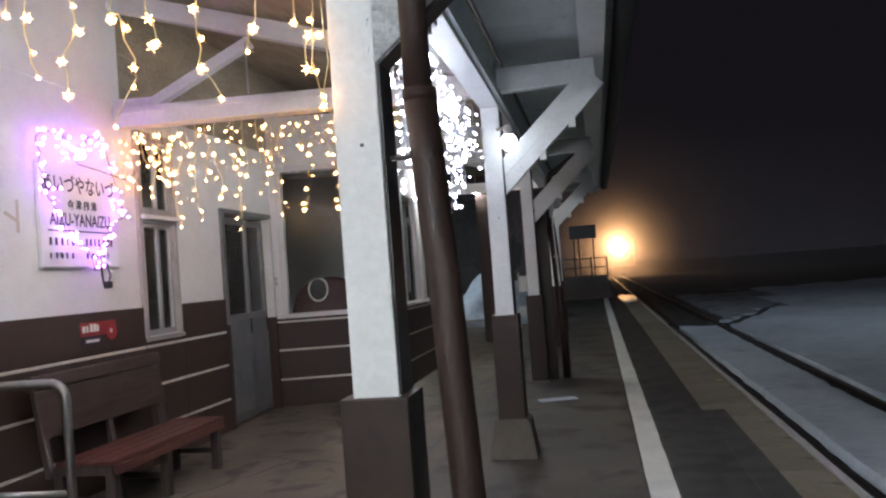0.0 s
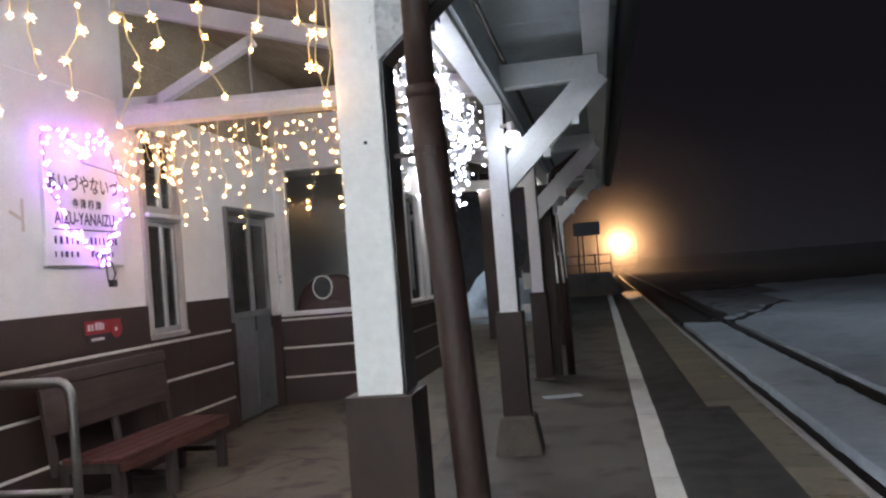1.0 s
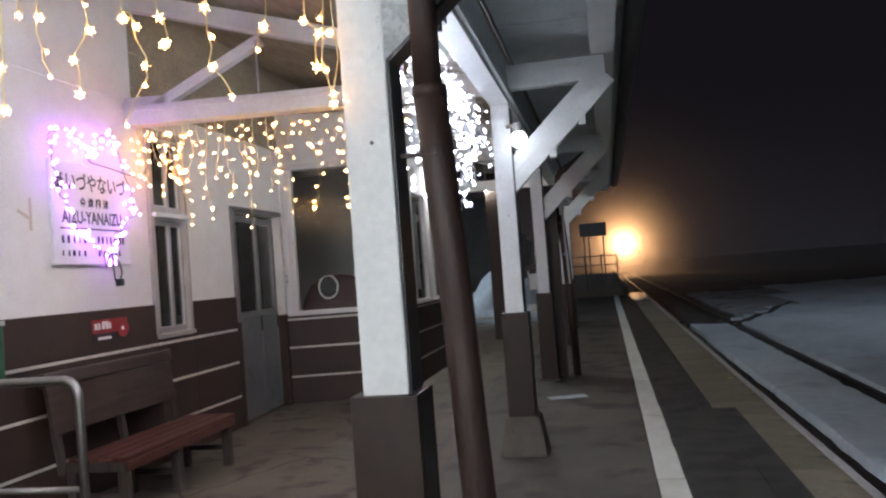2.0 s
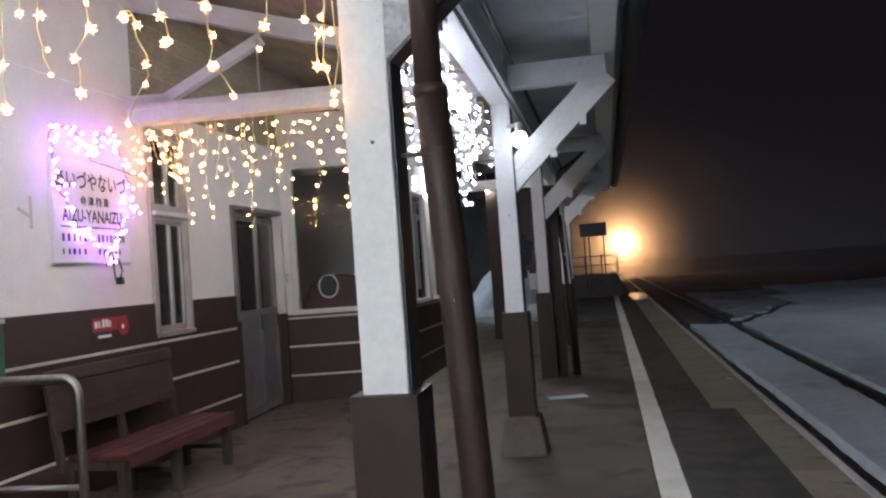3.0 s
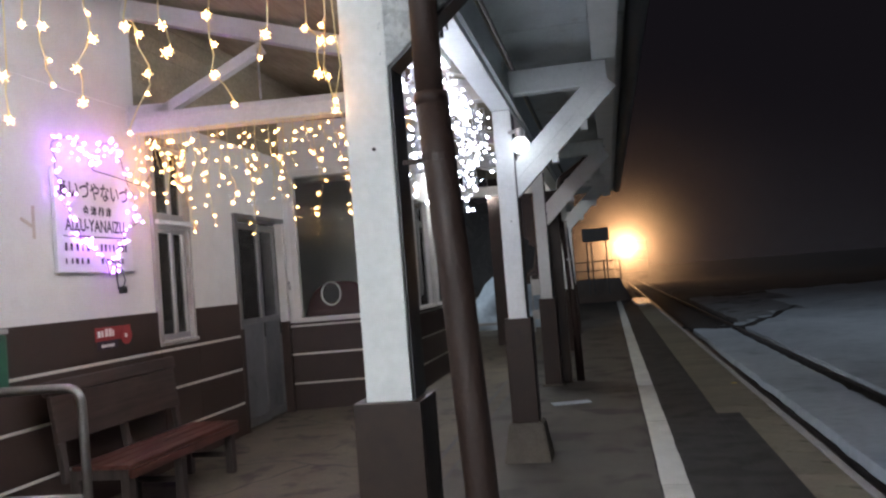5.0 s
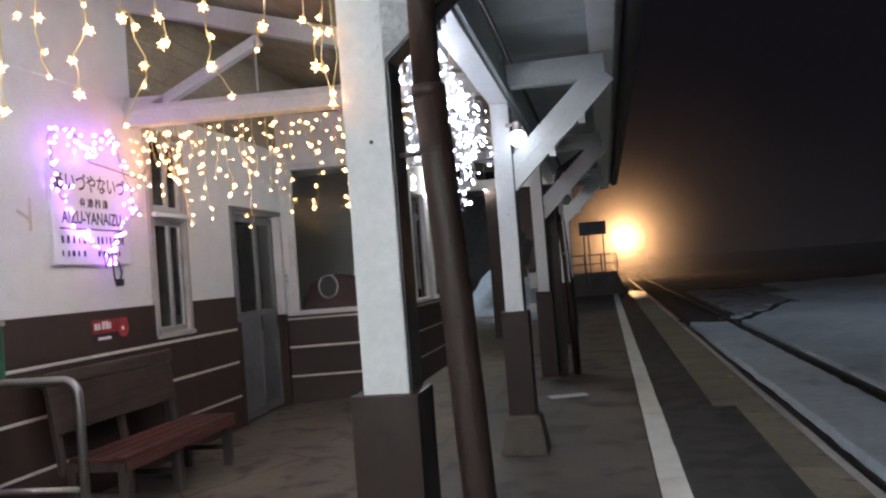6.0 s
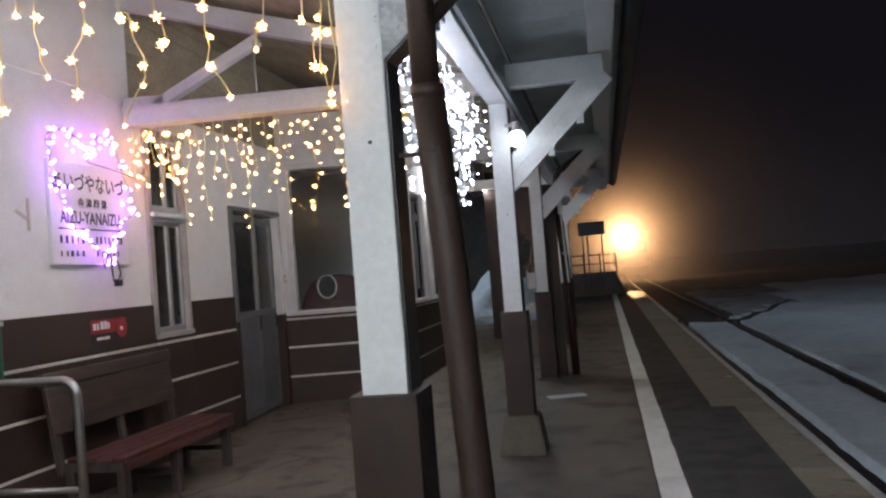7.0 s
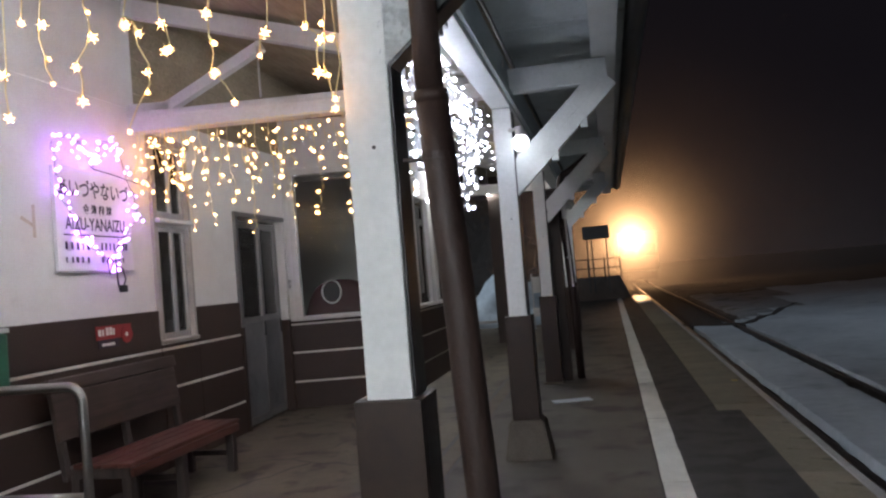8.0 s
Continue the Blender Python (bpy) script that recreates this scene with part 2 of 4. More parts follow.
M_DEEPRED = surface("display_red", (0.042, 0.006, 0.007), (0.075, 0.011, 0.012), 3, 50, 0.5, 0.1)
M_TRAIN = surface("train_paint", (0.35, 0.35, 0.34), (0.5, 0.5, 0.48), 2, 60, 0.4, 0.1)
# Cable colour with the bulbs' warm yellow light put into it.
M_WIRE = surface("wire_lit_yellow", (0.72, 0.61, 0.28), (0.86, 0.75, 0.42), 8, 60, 0.4, 0.05)
M_WIREPALE = surface("wire_pale", (0.55, 0.56, 0.58), (0.7, 0.71, 0.73), 8, 60, 0.4, 0.05)
M_WARM = glowing("led_warm", (1.0, 0.51, 0.17), 36.0)
M_WARMFAR = glowing("led_warm_second", (1.0, 0.52, 0.18), 29.0)
M_COLD = glowing("led_cold", (0.76, 0.86, 1.0), 28.0)
M_VIOLET = glowing("led_violet", (0.57, 0.23, 1.0), 25.0)
M_GLOBE = glowing("lamp_globe", (0.84, 0.94, 1.0), 9.0)
M_TUBE = glowing("fluorescent_tube", (0.91, 0.95, 1.0), 118.0)
M_TUBEFILL = glowing("fluorescent_fill_tube", (0.93, 0.98, 0.97), 195.0)
# The same tube at higher strength, for the strips behind the viewpoint.
M_TUBEBRIGHT = glowing("fluorescent_tube_bright", (0.89, 0.98, 1.0), 570.0)
M_HEAD = glowing("headlamp_glow", (1.0, 0.57, 0.25), 1150.0)
M_HAZE = haze_sheet("haze_sheet", 0.10, 8.0)
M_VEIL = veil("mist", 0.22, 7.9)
M_VEILWIDE = veil("halo_veil_wide", 0.09, 17.5)
M_FRAME = surface("frame_paint_worn", (0.30, 0.28, 0.255), (0.45, 0.42, 0.39), 4, 60, 0.55, 0.25)
M_TAPE = surface("tape_yellowed", (0.46, 0.39, 0.30), (0.60, 0.53, 0.44), 14, 90, 0.6, 0.1)
M_FILM = surface("crumpled_film", (0.52, 0.55, 0.56), (0.82, 0.85, 0.86), 14, 55, 0.22, 0.9, c=(0.5, 0.52, 0.52), spots=0.6, far=0.03)
M_ICE = surface("ice_crust", (0.62, 0.66, 0.7), (0.8, 0.83, 0.86), 3, 30, 0.24, 0.25)
M_BUSH = surface("twig_dark", (0.05, 0.052, 0.052), (0.14, 0.145, 0.15), 3, 30, 0.9, 0.3)


# ---- building helpers ----
def box(bm, x0, x1, y0, y1, z0, z1, bevel=0.0, m=None):
    r = bmesh.ops.create_cube(bm, size=1.0)
    mat = Matrix.Translation(((x0 + x1) / 2, (y0 + y1) / 2, (z0 + z1) / 2)) @ Matrix.Diagonal((x1 - x0, y1 - y0, z1 - z0, 1))
    bmesh.ops.transform(bm, matrix=(m @ mat) if m else mat, verts=r["verts"])
    if bevel:
        es = list({e for v in r["verts"] for e in v.link_edges})
        bmesh.ops.bevel(bm, geom=es, offset=bevel, segments=2, affect="EDGES", profile=0.6)
    return bm


def boxed(*a, **k):
    return box(bmesh.new(), *a, **k)


def rod(bm, a, b, r0, r1=None, seg=12, caps=True):
    a, b = Vector(a), Vector(b)
    way = b - a
    m = Matrix.Translation((a + b) / 2) @ way.to_track_quat("Z", "Y").to_matrix().to_4x4()
    bmesh.ops.create_cone(bm, cap_ends=caps, segments=seg, radius1=r0, radius2=r1 if r1 is not None else r0, depth=way.length, matrix=m)
    return bm


def tube(bm, pts, r, seg=12):
    """A bent tube through the points, rings joined along the way."""
    pts = [Vector(p) for p in pts]
    rings = []
    for i, p in enumerate(pts):
        way = (pts[min(i + 1, len(pts) - 1)] - pts[max(i - 1, 0)]).normalized()
        q = way.to_track_quat("Z", "Y")
        rings.append([bm.verts.new(p + q @ Vector((r * math.cos(2 * math.pi * k / seg), r * math.sin(2 * math.pi * k / seg), 0))) for k in range(seg)])
    for i in range(len(rings) - 1):
        # line up the rings so that the faces do not twist
        a, b = rings[i], rings[i + 1]
        s = min(range(seg), key=lambda k: (b[k].co - a[0].co - (pts[i + 1] - pts[i])).length)
        rings[i + 1] = b = b[s:] + b[:s]
        for k in range(seg):
            bm.faces.new((a[k], a[(k + 1) % seg], b[(k + 1) % seg], b[k]))
    bm.faces.new(rings[0][::-1])
    bm.faces.new(rings[-1])
    return bm


def beam(bm, a, b, w, h, bevel=0.006):
    """A squared timber from a to b (centre line), w across, h high."""
    a, b = Vector(a), Vector(b)
    way = b - a
    side = way.cross(Vector((0, 0, 1))).normalized()
    up = side.cross(way).normalized()
    m = Matrix((side, way.normalized(), up)).transposed().to_4x4()
    m.translation = (a + b) / 2
    return box(bm, -w / 2, w / 2, -way.length / 2, way.length / 2, -h / 2, h / 2, bevel, m)


def mesh_of(name, bm, mat, smooth=False):
    me = bpy.data.meshes.new(name)
    bmesh.ops.recalc_face_normals(bm, faces=bm.faces)
    bm.to_mesh(me)
    bm.free()
    me.materials.append(mat)
    if smooth:
        me.polygons.foreach_set("use_smooth", [True] * len(me.polygons))
    return me


def thing(name, at, label, category, group="", kind="", rz=0.0):
    ob = new(name)
    ob.matrix_basis = pose(*at, 0, 0, rz)
    ob.empty_display_size = 0.1
    return tagged(ob, label, category, group, kind)


def solid(name, bm, mat, label, category, at=(0, 0, 0), rz=0.0, kind="", group="", smooth=False):
    ob = new(name, mesh_of(name, bm, mat, smooth))
    ob.matrix_basis = pose(*at, 0, 0, rz)
    return tagged(ob, label, category, group, kind)


def part(name, bm, mat, parent, label="", smooth=False):
    ob = new(name, mesh_of(name, bm, mat, smooth))
    ob.parent = parent
    return tagged(ob, label)


# ---- ground, platform, track ----
def hill(x, y):
    """Height of the snow: level by the rails, rising slowly beyond, with drifts."""
    z = RAIL_Z - 0.03
    if x > 3.3:
        lift = max(0.0, min(1.0, (62 - y) / 30))
        z += 0.02 * (x - 3.3) * lift + 0.12 * noise.noise((x * 0.25, y * 0.16, 0)) + 0.05 * noise.noise((x * 0.9, y * 0.6, 3))
        z += (0.4 + 1.1 * lift) * max(0.0, min(1.0, (x - 9.0) / 9.0)) ** 2 * max(0.1, lift)
    return z + 0.012 * noise.noise((x * 2.5, y * 2.5, 7))


def snow_edge(x):
    """How far along the line the bright snow reaches, at x metres across."""
    if x > 5.2:
        return 24.4 + 7.0 * (x - 5.2) + 0.5 * noise.noise((x * 1.3, 4.0, 0))
    return 19.5 + (1.75 * (x - 2.5) if x > 2.5 else 0.4 * (2.5 - x)) + 0.2 * noise.noise((x * 1.3, 4.0, 0))


def snow_field():
    bm = bmesh.new()
    xs = [1.3, 1.45, 1.51, 1.53, 1.555, 1.815, 1.84, 1.86] + [1.88 + 0.14 * i for i in range(6)] + [2.61, 2.63, 2.655, 2.915, 2.94, 2.965, 3.05, 3.3, 3.7, 4.2, 4.8, 5.5, 6.3, 7.2, 8.2, 9.4, 10.8, 12.4, 14.2, 16.5, 20, 26, 40, 70, 150, 400]
    ys = [-30, -15, -8, -4, -2] + [0.2 * i for i in range(0, 140)] + [28 + 0.8 * i for i in range(1, 40)] + [62, 66, 72, 80, 95, 120, 160, 240, 400]
    grid = []
    for y in ys:
        row = []
        for x in xs:
            z = hill(x, y)
            in_rail = 1.55 < x < 1.82 or 2.65 < x < 2.92
            if in_rail:
                z -= 0.13
            elif (1.5 <= x < 1.8 or 2.6 < x < 3.0):
                z += 0.018 * noise.noise((x * 6, y * 3.0, 1))
            # past its edge the snow gives way to bare ground
            if x < 3.25:
                z -= 0.3 * max(0.0, min(1.0, (y - snow_edge(x)) / 0.25))
            row.append(bm.verts.new((x + (0.028 * noise.noise((x * 3, y * 2.2, 5)) if 1.5 < x < 3.0 else 0.0), y, z)))
        grid.append(row)
    for j in range(len(ys) - 1):
        for i in range(len(xs) - 1):
            bm.faces.new((grid[j][i], grid[j][i + 1], grid[j + 1][i + 1], grid[j + 1][i]))
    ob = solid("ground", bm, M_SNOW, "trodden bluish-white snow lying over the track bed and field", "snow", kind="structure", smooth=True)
    ob.data.materials.append(M_DIMSNOW)
    ob.data.materials.append(M_DIRTYDIM)
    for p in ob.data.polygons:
        # past the path and far out, light falloff is put into darker snow
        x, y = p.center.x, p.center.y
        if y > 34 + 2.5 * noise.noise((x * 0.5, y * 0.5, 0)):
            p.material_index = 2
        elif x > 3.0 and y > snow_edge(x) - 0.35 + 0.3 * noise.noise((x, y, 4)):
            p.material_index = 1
    return ob


snow_field()


def bare_ground():
    """Dark, rough ground beyond the edge of the snow."""
    bm = bmesh.new()
    xs = [1.25 + 0.12 * i for i in range(18)]
    grid = []
    for x in xs:
        y0 = snow_edge(min(x, 12.0)) - 0.12
        col = []
        for k in range(34):
            y = y0 + (k * 0.35 if k < 20 else 7 * 1.35 ** (k - 19))
            low = 0.16 if x < 3.1 else 0.07
            col.append(bm.verts.new((x, y, hill(x, min(y, 70)) - low + 0.05 * noise.noise((x * 1.8, y * 1.2, 9)) * (x > 3.1))))
        grid.append(col)
    for i in range(len(xs) - 1):
        for k in range(33):
            bm.faces.new((grid[i][k], grid[i + 1][k], grid[i + 1][k + 1], grid[i][k + 1]))
    return solid("ground_bare", bm, M_DIRTYDIM, "dark track ground with thin dirty snow beyond a trodden furrow", "ground", kind="structure", smooth=True)


bare_ground()


def dark_ribbon(ends, width, label):
    """A dark ribbon through the snow; ends: its (x, y) bends."""
    bm = bmesh.new()
    pts = []
    for (xa, ya), (xb, yb) in zip(ends, ends[1:]):
        pts += [(xa + (xb - xa) * k / 14, ya + (yb - ya) * k / 14) for k in range(14)]
    pts.append(ends[-1])
    rows = []
    for i, (x, y) in enumerate(pts):
        f = i / (len(pts) - 1)
        w = width * (1 - f ** 3) * (0.8 + 0.5 * noise.noise((x * 1.7, y * 1.7, 3)))
        mid = y + 0.25 * noise.noise((x * 0.9, y * 0.9, 6))
        rows.append([bm.verts.new((x, mid + w * e, hill(x, mid + w * e) + 0.012 - 0.05 * (abs(e) > 0.9))) for e in (-1, -0.45, 0.45, 1)])
    for a, b in zip(rows, rows[1:]):
        for k in range(3):
            bm.faces.new((a[k], b[k], b[k + 1], a[k + 1]))
    return solid("path", bm, M_GROUND, label, "path", kind="structure", smooth=True)


dark_ribbon([(1.46, 19.7), (2.9, 18.9), (4.0, 21.0), (5.5, 25.2)], 0.75, "dark trodden crossing through the snow")
dark_ribbon([(4.75, 11.6), (6.1, 13.3), (7.6, 14.6)], 0.4, "faint dark streak in the snow")
bm = bmesh.new()
box(bm, -400, 1.7, -60, 400, RAIL_Z - 0.6, RAIL_Z - 0.35)
solid("ground_far", bm, M_GROUND, "dark unlit earth round the station at night", "ground", kind="structure")

rail_bed = solid("track_bed", boxed(1.45, 3.1, -30, 300, RAIL_Z - 0.3, RAIL_Z - 0.115), M_GROUND, "dark wet ballast under the rails between snow", "ballast", kind="structure")
for rx_ in (1.68, 2.78):
    bm = bmesh.new()
    box(bm, -0.032, 0.032, -30, 300, -0.035, 0.0, 0.006)
    box(bm, -0.009, 0.009, -30, 300, -0.10, -0.034)
    box(bm, -0.06, 0.06, -30, 300, -0.118, -0.099)
    solid("rail", bm, M_RAIL, "worn steel rail lying in a groove of the snow", "rail", at=(rx_, 0, RAIL_Z - 0.02), group="rails of the track")

platform = solid("platform", boxed(-9, 0.20, -9, FLOOR_END, -0.6, 0.0), M_CONCRETE, "stained and cracked concrete platform floor", "platform", kind="structure")
solid("drain_slot", boxed(-1.425, -1.385, -9, FLOOR_END, 0.001, 0.005), M_GUTTER, "narrow dark drain slot along the platform floor", "drain", kind="structure")
solid("kerb_strip", boxed(-1.378, -1.245, -9, FLOOR_END, 0.006, 0.0115, 0.002), M_BASE, "narrow paler concrete strip beside the drain slot", "pavement", kind="structure")
solid("drain_joint", boxed(-1.243, -1.222, -9, FLOOR_END, 0.0065, 0.0092), M_GUTTER, "dark open joint along the concrete strip", "drain", kind="structure")
solid("asphalt_strip", boxed(-1.375, 0.20, -9, FLOOR_END, 0.004, 0.008), M_ASPHALT_OLD, "worn grey asphalt beside the white line", "pavement", kind="structure")
solid("asphalt_walk", boxed(0.20, 0.84, -9, FLOOR_END, -0.6, 0.008), M_ASPHALT, "dark asphalt between white line and platform edge", "pavement", kind="structure")
solid("asphalt_patch", boxed(0.842, 1.03, -9, 7.26, -0.01, 0.0085), M_ASPHALT, "dark asphalt patch laid over the edge slabs", "pavement", kind="structure")
bm = bmesh.new()
yy = -9.0
while yy < 30.2:
    for k in range(5):
        box(bm, 0.212 + random.uniform(-0.003, 0.003), 0.382 + random.uniform(-0.003, 0.004), yy + 0.4 * k, yy + 0.4 * k + (0.385 if k == 4 else 0.3995), 0.0085, 0.0125)
    yy += 2.0
solid("platform_line", bm, M_LINE, "broad scuffed white line painted along the platform", "line marking", kind="structure")

# ---- snow-lit end of the platform ----
def platform_end():
    bm = bmesh.new()
    n = 14
    rows = []
    for j in range(7):
        y = FLOOR_END - 0.6 + j * 0.7
        row = []
        for i in range(n + 1):
            x = -4.5 + 5.3 * i / n
            h = 0.86 * min(1, j / 2.0) * min(1.0, (0.8 - x) / 0.35 if x < 0.8 else 0)
            row.append(bm.verts.new((x, y, max(0.0, h) + 0.05 * noise.noise((x, y, 2)) * (j > 0))))
        rows.append(row)
    for j in range(6):
        for i in range(n):
            bm.faces.new((rows[j][i], rows[j][i + 1], rows[j + 1][i + 1], rows[j + 1][i]))
    ext = bmesh.ops.extrude_face_region(bm, geom=bm.faces[:])
    for v in [g for g in ext["geom"] if isinstance(g, bmesh.types.BMVert)]:
        v.co.z = -0.6
    return solid("earth_ramp", bm, M_EARTH, "dark earth ramp at the far end of the platform", "ramp", kind="structure", smooth=True)


platform_end()
bm = bmesh.new()
bmesh.ops.create_icosphere(bm, subdivisions=4, radius=1.0)
for v in bm.verts:
    k = 1 + 0.25 * noise.noise(v.co * 2.3)
    v.co = Vector((1.06 + 0.29 * math.copysign(abs(v.co.x) ** 0.5, v.co.x) * k, 28.9 + 2.6 * math.copysign(abs(v.co.y) ** 0.6, v.co.y) * min(k, 1.0), max(-0.02, min(0.05, 0.2 * v.co.z * k) + 0.012 * noise.noise(v.co * 5))))
solid("snow_patch", bm, M_ICE, "low flat heap of packed snow on the platform edge", "snow heap")

fence = thing("fence", (0.45, 31.4, 0.84), "thin steel railing at the platform's end", "fence")
for fx in (-1.9, -1.25, -0.6, 0.02):
    part("post", rod(bmesh.new(), (fx, 0, -0.1), (fx, 0, 0.82), 0.03), M_BLACK, fence)
for fz in (0.4, 0.76):
    part("bar", rod(bmesh.new(), (-2.3, 0, fz), (0.02, 0, fz), 0.022), M_BLACK, fence)

board = thing("signal_box", (-0.15, 30.6, 0.0), "dark board box standing on tall thin legs", "signal board")
part("box", boxed(-0.75, 0.28, -0.12, 0.12, 2.38, 2.9, 0.02), M_BLACK, board)
for fx in (-0.6, -0.42, 0.14):
    part("leg", rod(bmesh.new(), (fx, 0.02, 0.3), (fx, 0.02, 2.4), 0.025), M_BLACK, board)


# ---- station building ----
def wall_with_holes(bm, length, height, thick, holes, z0=0.0):
    """Wall along local x, its face at y = 0, thickness towards +y, with rectangular openings (x0, x1, z0, z1)."""
    xs = sorted({0.0, length, *[h[0] for h in holes], *[h[1] for h in holes]})
    zs = sorted({z0, height, *[h[2] for h in holes], *[h[3] for h in holes]})
    for i in range(len(xs) - 1):
        for j in range(len(zs) - 1):
            cx, cz = (xs[i] + xs[i + 1]) / 2, (zs[j] + zs[j + 1]) / 2
            if not any(h[0] < cx < h[1] and h[2] < cz < h[3] for h in holes):
                box(bm, xs[i], xs[i + 1], 0, thick, zs[j], zs[j + 1])
    bmesh.ops.remove_doubles(bm, verts=bm.verts, dist=0.0005)
    return bm


DADO = 1.31
Y0 = -5.0
# openings in the station wall, counted along it from Y0: a tall window and a sliding door
W1 = (5.80 - Y0, 6.33 - Y0, 1.06, 2.74)
D1 = (7.24 - Y0, 8.36 - Y0, 0.0, 2.19)
to_wall = Matrix.Translation((WALL, Y0, 0)) @ Matrix.Rotation(radians(90), 4, "Z")


def on_wall(name, bm, mat, label, category, kind="structure"):
    ob = new(name, mesh_of(name, bm, mat))
    ob.matrix_basis = to_wall
    return tagged(ob, label, category, kind=kind)


LEN = BAY_Y - Y0
wall_main = on_wall("wall_station", wall_with_holes(bmesh.new(), LEN, 2.97, 0.16, [W1, D1]), M_PLASTER, "white plastered station wall above a brown dado", "wall")
on_wall("wall_station_upper", boxed(0, 5.62 - Y0, 0, 0.16, 2.972, 4.3), M_PLASTER, "white plastered upper wall of the station", "wall")
boarding = thing("wall_boarding", (0, 0, 0), "olive-brown boarding under the canopy roof", "wall", kind="structure")
boarding.matrix_basis = to_wall
for k in range(9):
    part("plank", boxed(5.624 - Y0, LEN + 0.9, 0.004, 0.16, 2.975 + k * 0.145, 2.975 + k * 0.145 + 0.141, 0.003), M_ROOFBOARD, boarding)


def dado_on(parent_matrix, spans, name, label):
    """Brown boards with cream battens between them, over the spans (x0, x1, low, high)."""
    for x0, x1, low, high in spans:
        base = thing(name, (0, 0, 0), label, "wall cladding", kind="structure")
        base.matrix_basis = parent_matrix
        cuts = [z for z in (0.31, 0.65, 0.98) if low < z < high - 0.02]
        edges = [low] + cuts + [high]
        for a, b in zip(edges, edges[1:]):
            part("board", boxed(x0, x1, -0.022, -0.002, a + 0.012 * (a in cuts), b - 0.012 * (b in cuts), 0.004), M_DADO, base)
        for z in cuts:
            part("batten", boxed(x0, x1 - 0.01, -0.018, -0.002, z - 0.0105, z + 0.0105, 0.003), M_STRIPE, base, "thin cream-painted batten")


dado_on(to_wall, [(0, W1[0] - 0.03, 0.0, DADO), (W1[0] - 0.026, W1[1] + 0.03, 0.0, 1.02), (W1[1] + 0.034, D1[0] - 0.052, 0.0, DADO)], "dado", "dark brown boarded dado with thin cream battens")

# tall window with a transom, aluminium sashes in a wooden frame
win = thing("window_1", (0, 0, 0), "tall narrow aluminium sash window with a small transom", "window", kind="structure")
win.matrix_basis = to_wall
x0, x1, z0, z1 = W1
part("window_frame", boxed(x0 - 0.05, x0 + 0.012, -0.03, 0.13, z0, z1, 0.004), M_FRAME, win)
part("window_frame", boxed(x1 - 0.012, x1 + 0.03, -0.014, 0.13, z0, z1, 0.004), M_FRAME, win)
part("window_frame", boxed(x0 - 0.05, x1 + 0.05, -0.03, 0.13, z1 + 0.002, z1 + 0.06, 0.004), M_FRAME, win)
part("window_sill", boxed(x0 - 0.04, x1 + 0.032, -0.035, 0.13, z0 - 0.035, z0 - 0.002, 0.006), M_FRAME, win)
part("transom_bar", boxed(x0 + 0.013, x1 - 0.013, -0.03, 0.12, 2.02, 2.10, 0.004), M_ALU, win)
# White ledge added to paint the bright highlight along the transom.
part("ledge", boxed(x0 - 0.03, x1 + 0.03, -0.07, -0.032, 2.05, 2.085, 0.004), M_PAINT, win, "white ledge that stands in for the transom's highlight")
for a, b, dy in ((x0 + 0.015, x0 + 0.28, -0.004), (x0 + 0.25, x1 - 0.015, 0.024)):
    for za, zb in ((z0 + 0.003, 2.017), (2.103, z1 - 0.003)):
        sash = part("sash", boxed(a, a + 0.035, dy, dy + 0.025, za, zb, 0.003), M_ALU, win)
        bm = bmesh.new()
        box(bm, b - 0.035, b, dy, dy + 0.025, za, zb, 0.003)
        box(bm, a + 0.036, b - 0.036, dy, dy + 0.025, za, za + 0.05, 0.003)
        box(bm, a + 0.036, b - 0.036, dy, dy + 0.025, zb - 0.035, zb, 0.003)
        part("sash_rail", bm, M_ALU, win)
        part("pane", boxed(a + 0.03, b - 0.03, dy + 0.01, dy + 0.015, za + 0.04, zb - 0.03), M_GLASS, win).visible_shadow = False

# sliding door of two leaves, glazed above and panelled below
door = thing("door_1", (0, 0, 0), "grey aluminium sliding door, glazed above, closed", "door", kind="structure")
door.matrix_basis = to_wall
x0, x1, z0, z1 = D1
for a, b in ((x0 - 0.05, x0 + 0.01), (x1 - 0.01, x1 + 0.05)):
    part("door_frame", boxed(a, b, -0.03, 0.13, 1.052, z1, 0.004), M_TRIM if a > x0 else M_DOORALU, door)
    part("door_frame", boxed(a, b, -0.03, 0.13, 0, 1.05, 0.004), M_DADO, door, "brown-painted lower jamb")
part("door_frame", boxed(x0 - 0.05, x1 + 0.05, -0.03, 0.13, z1 + 0.002, z1 + 0.05, 0.004), M_DOORALU, door)
mid = (x0 + x1) / 2
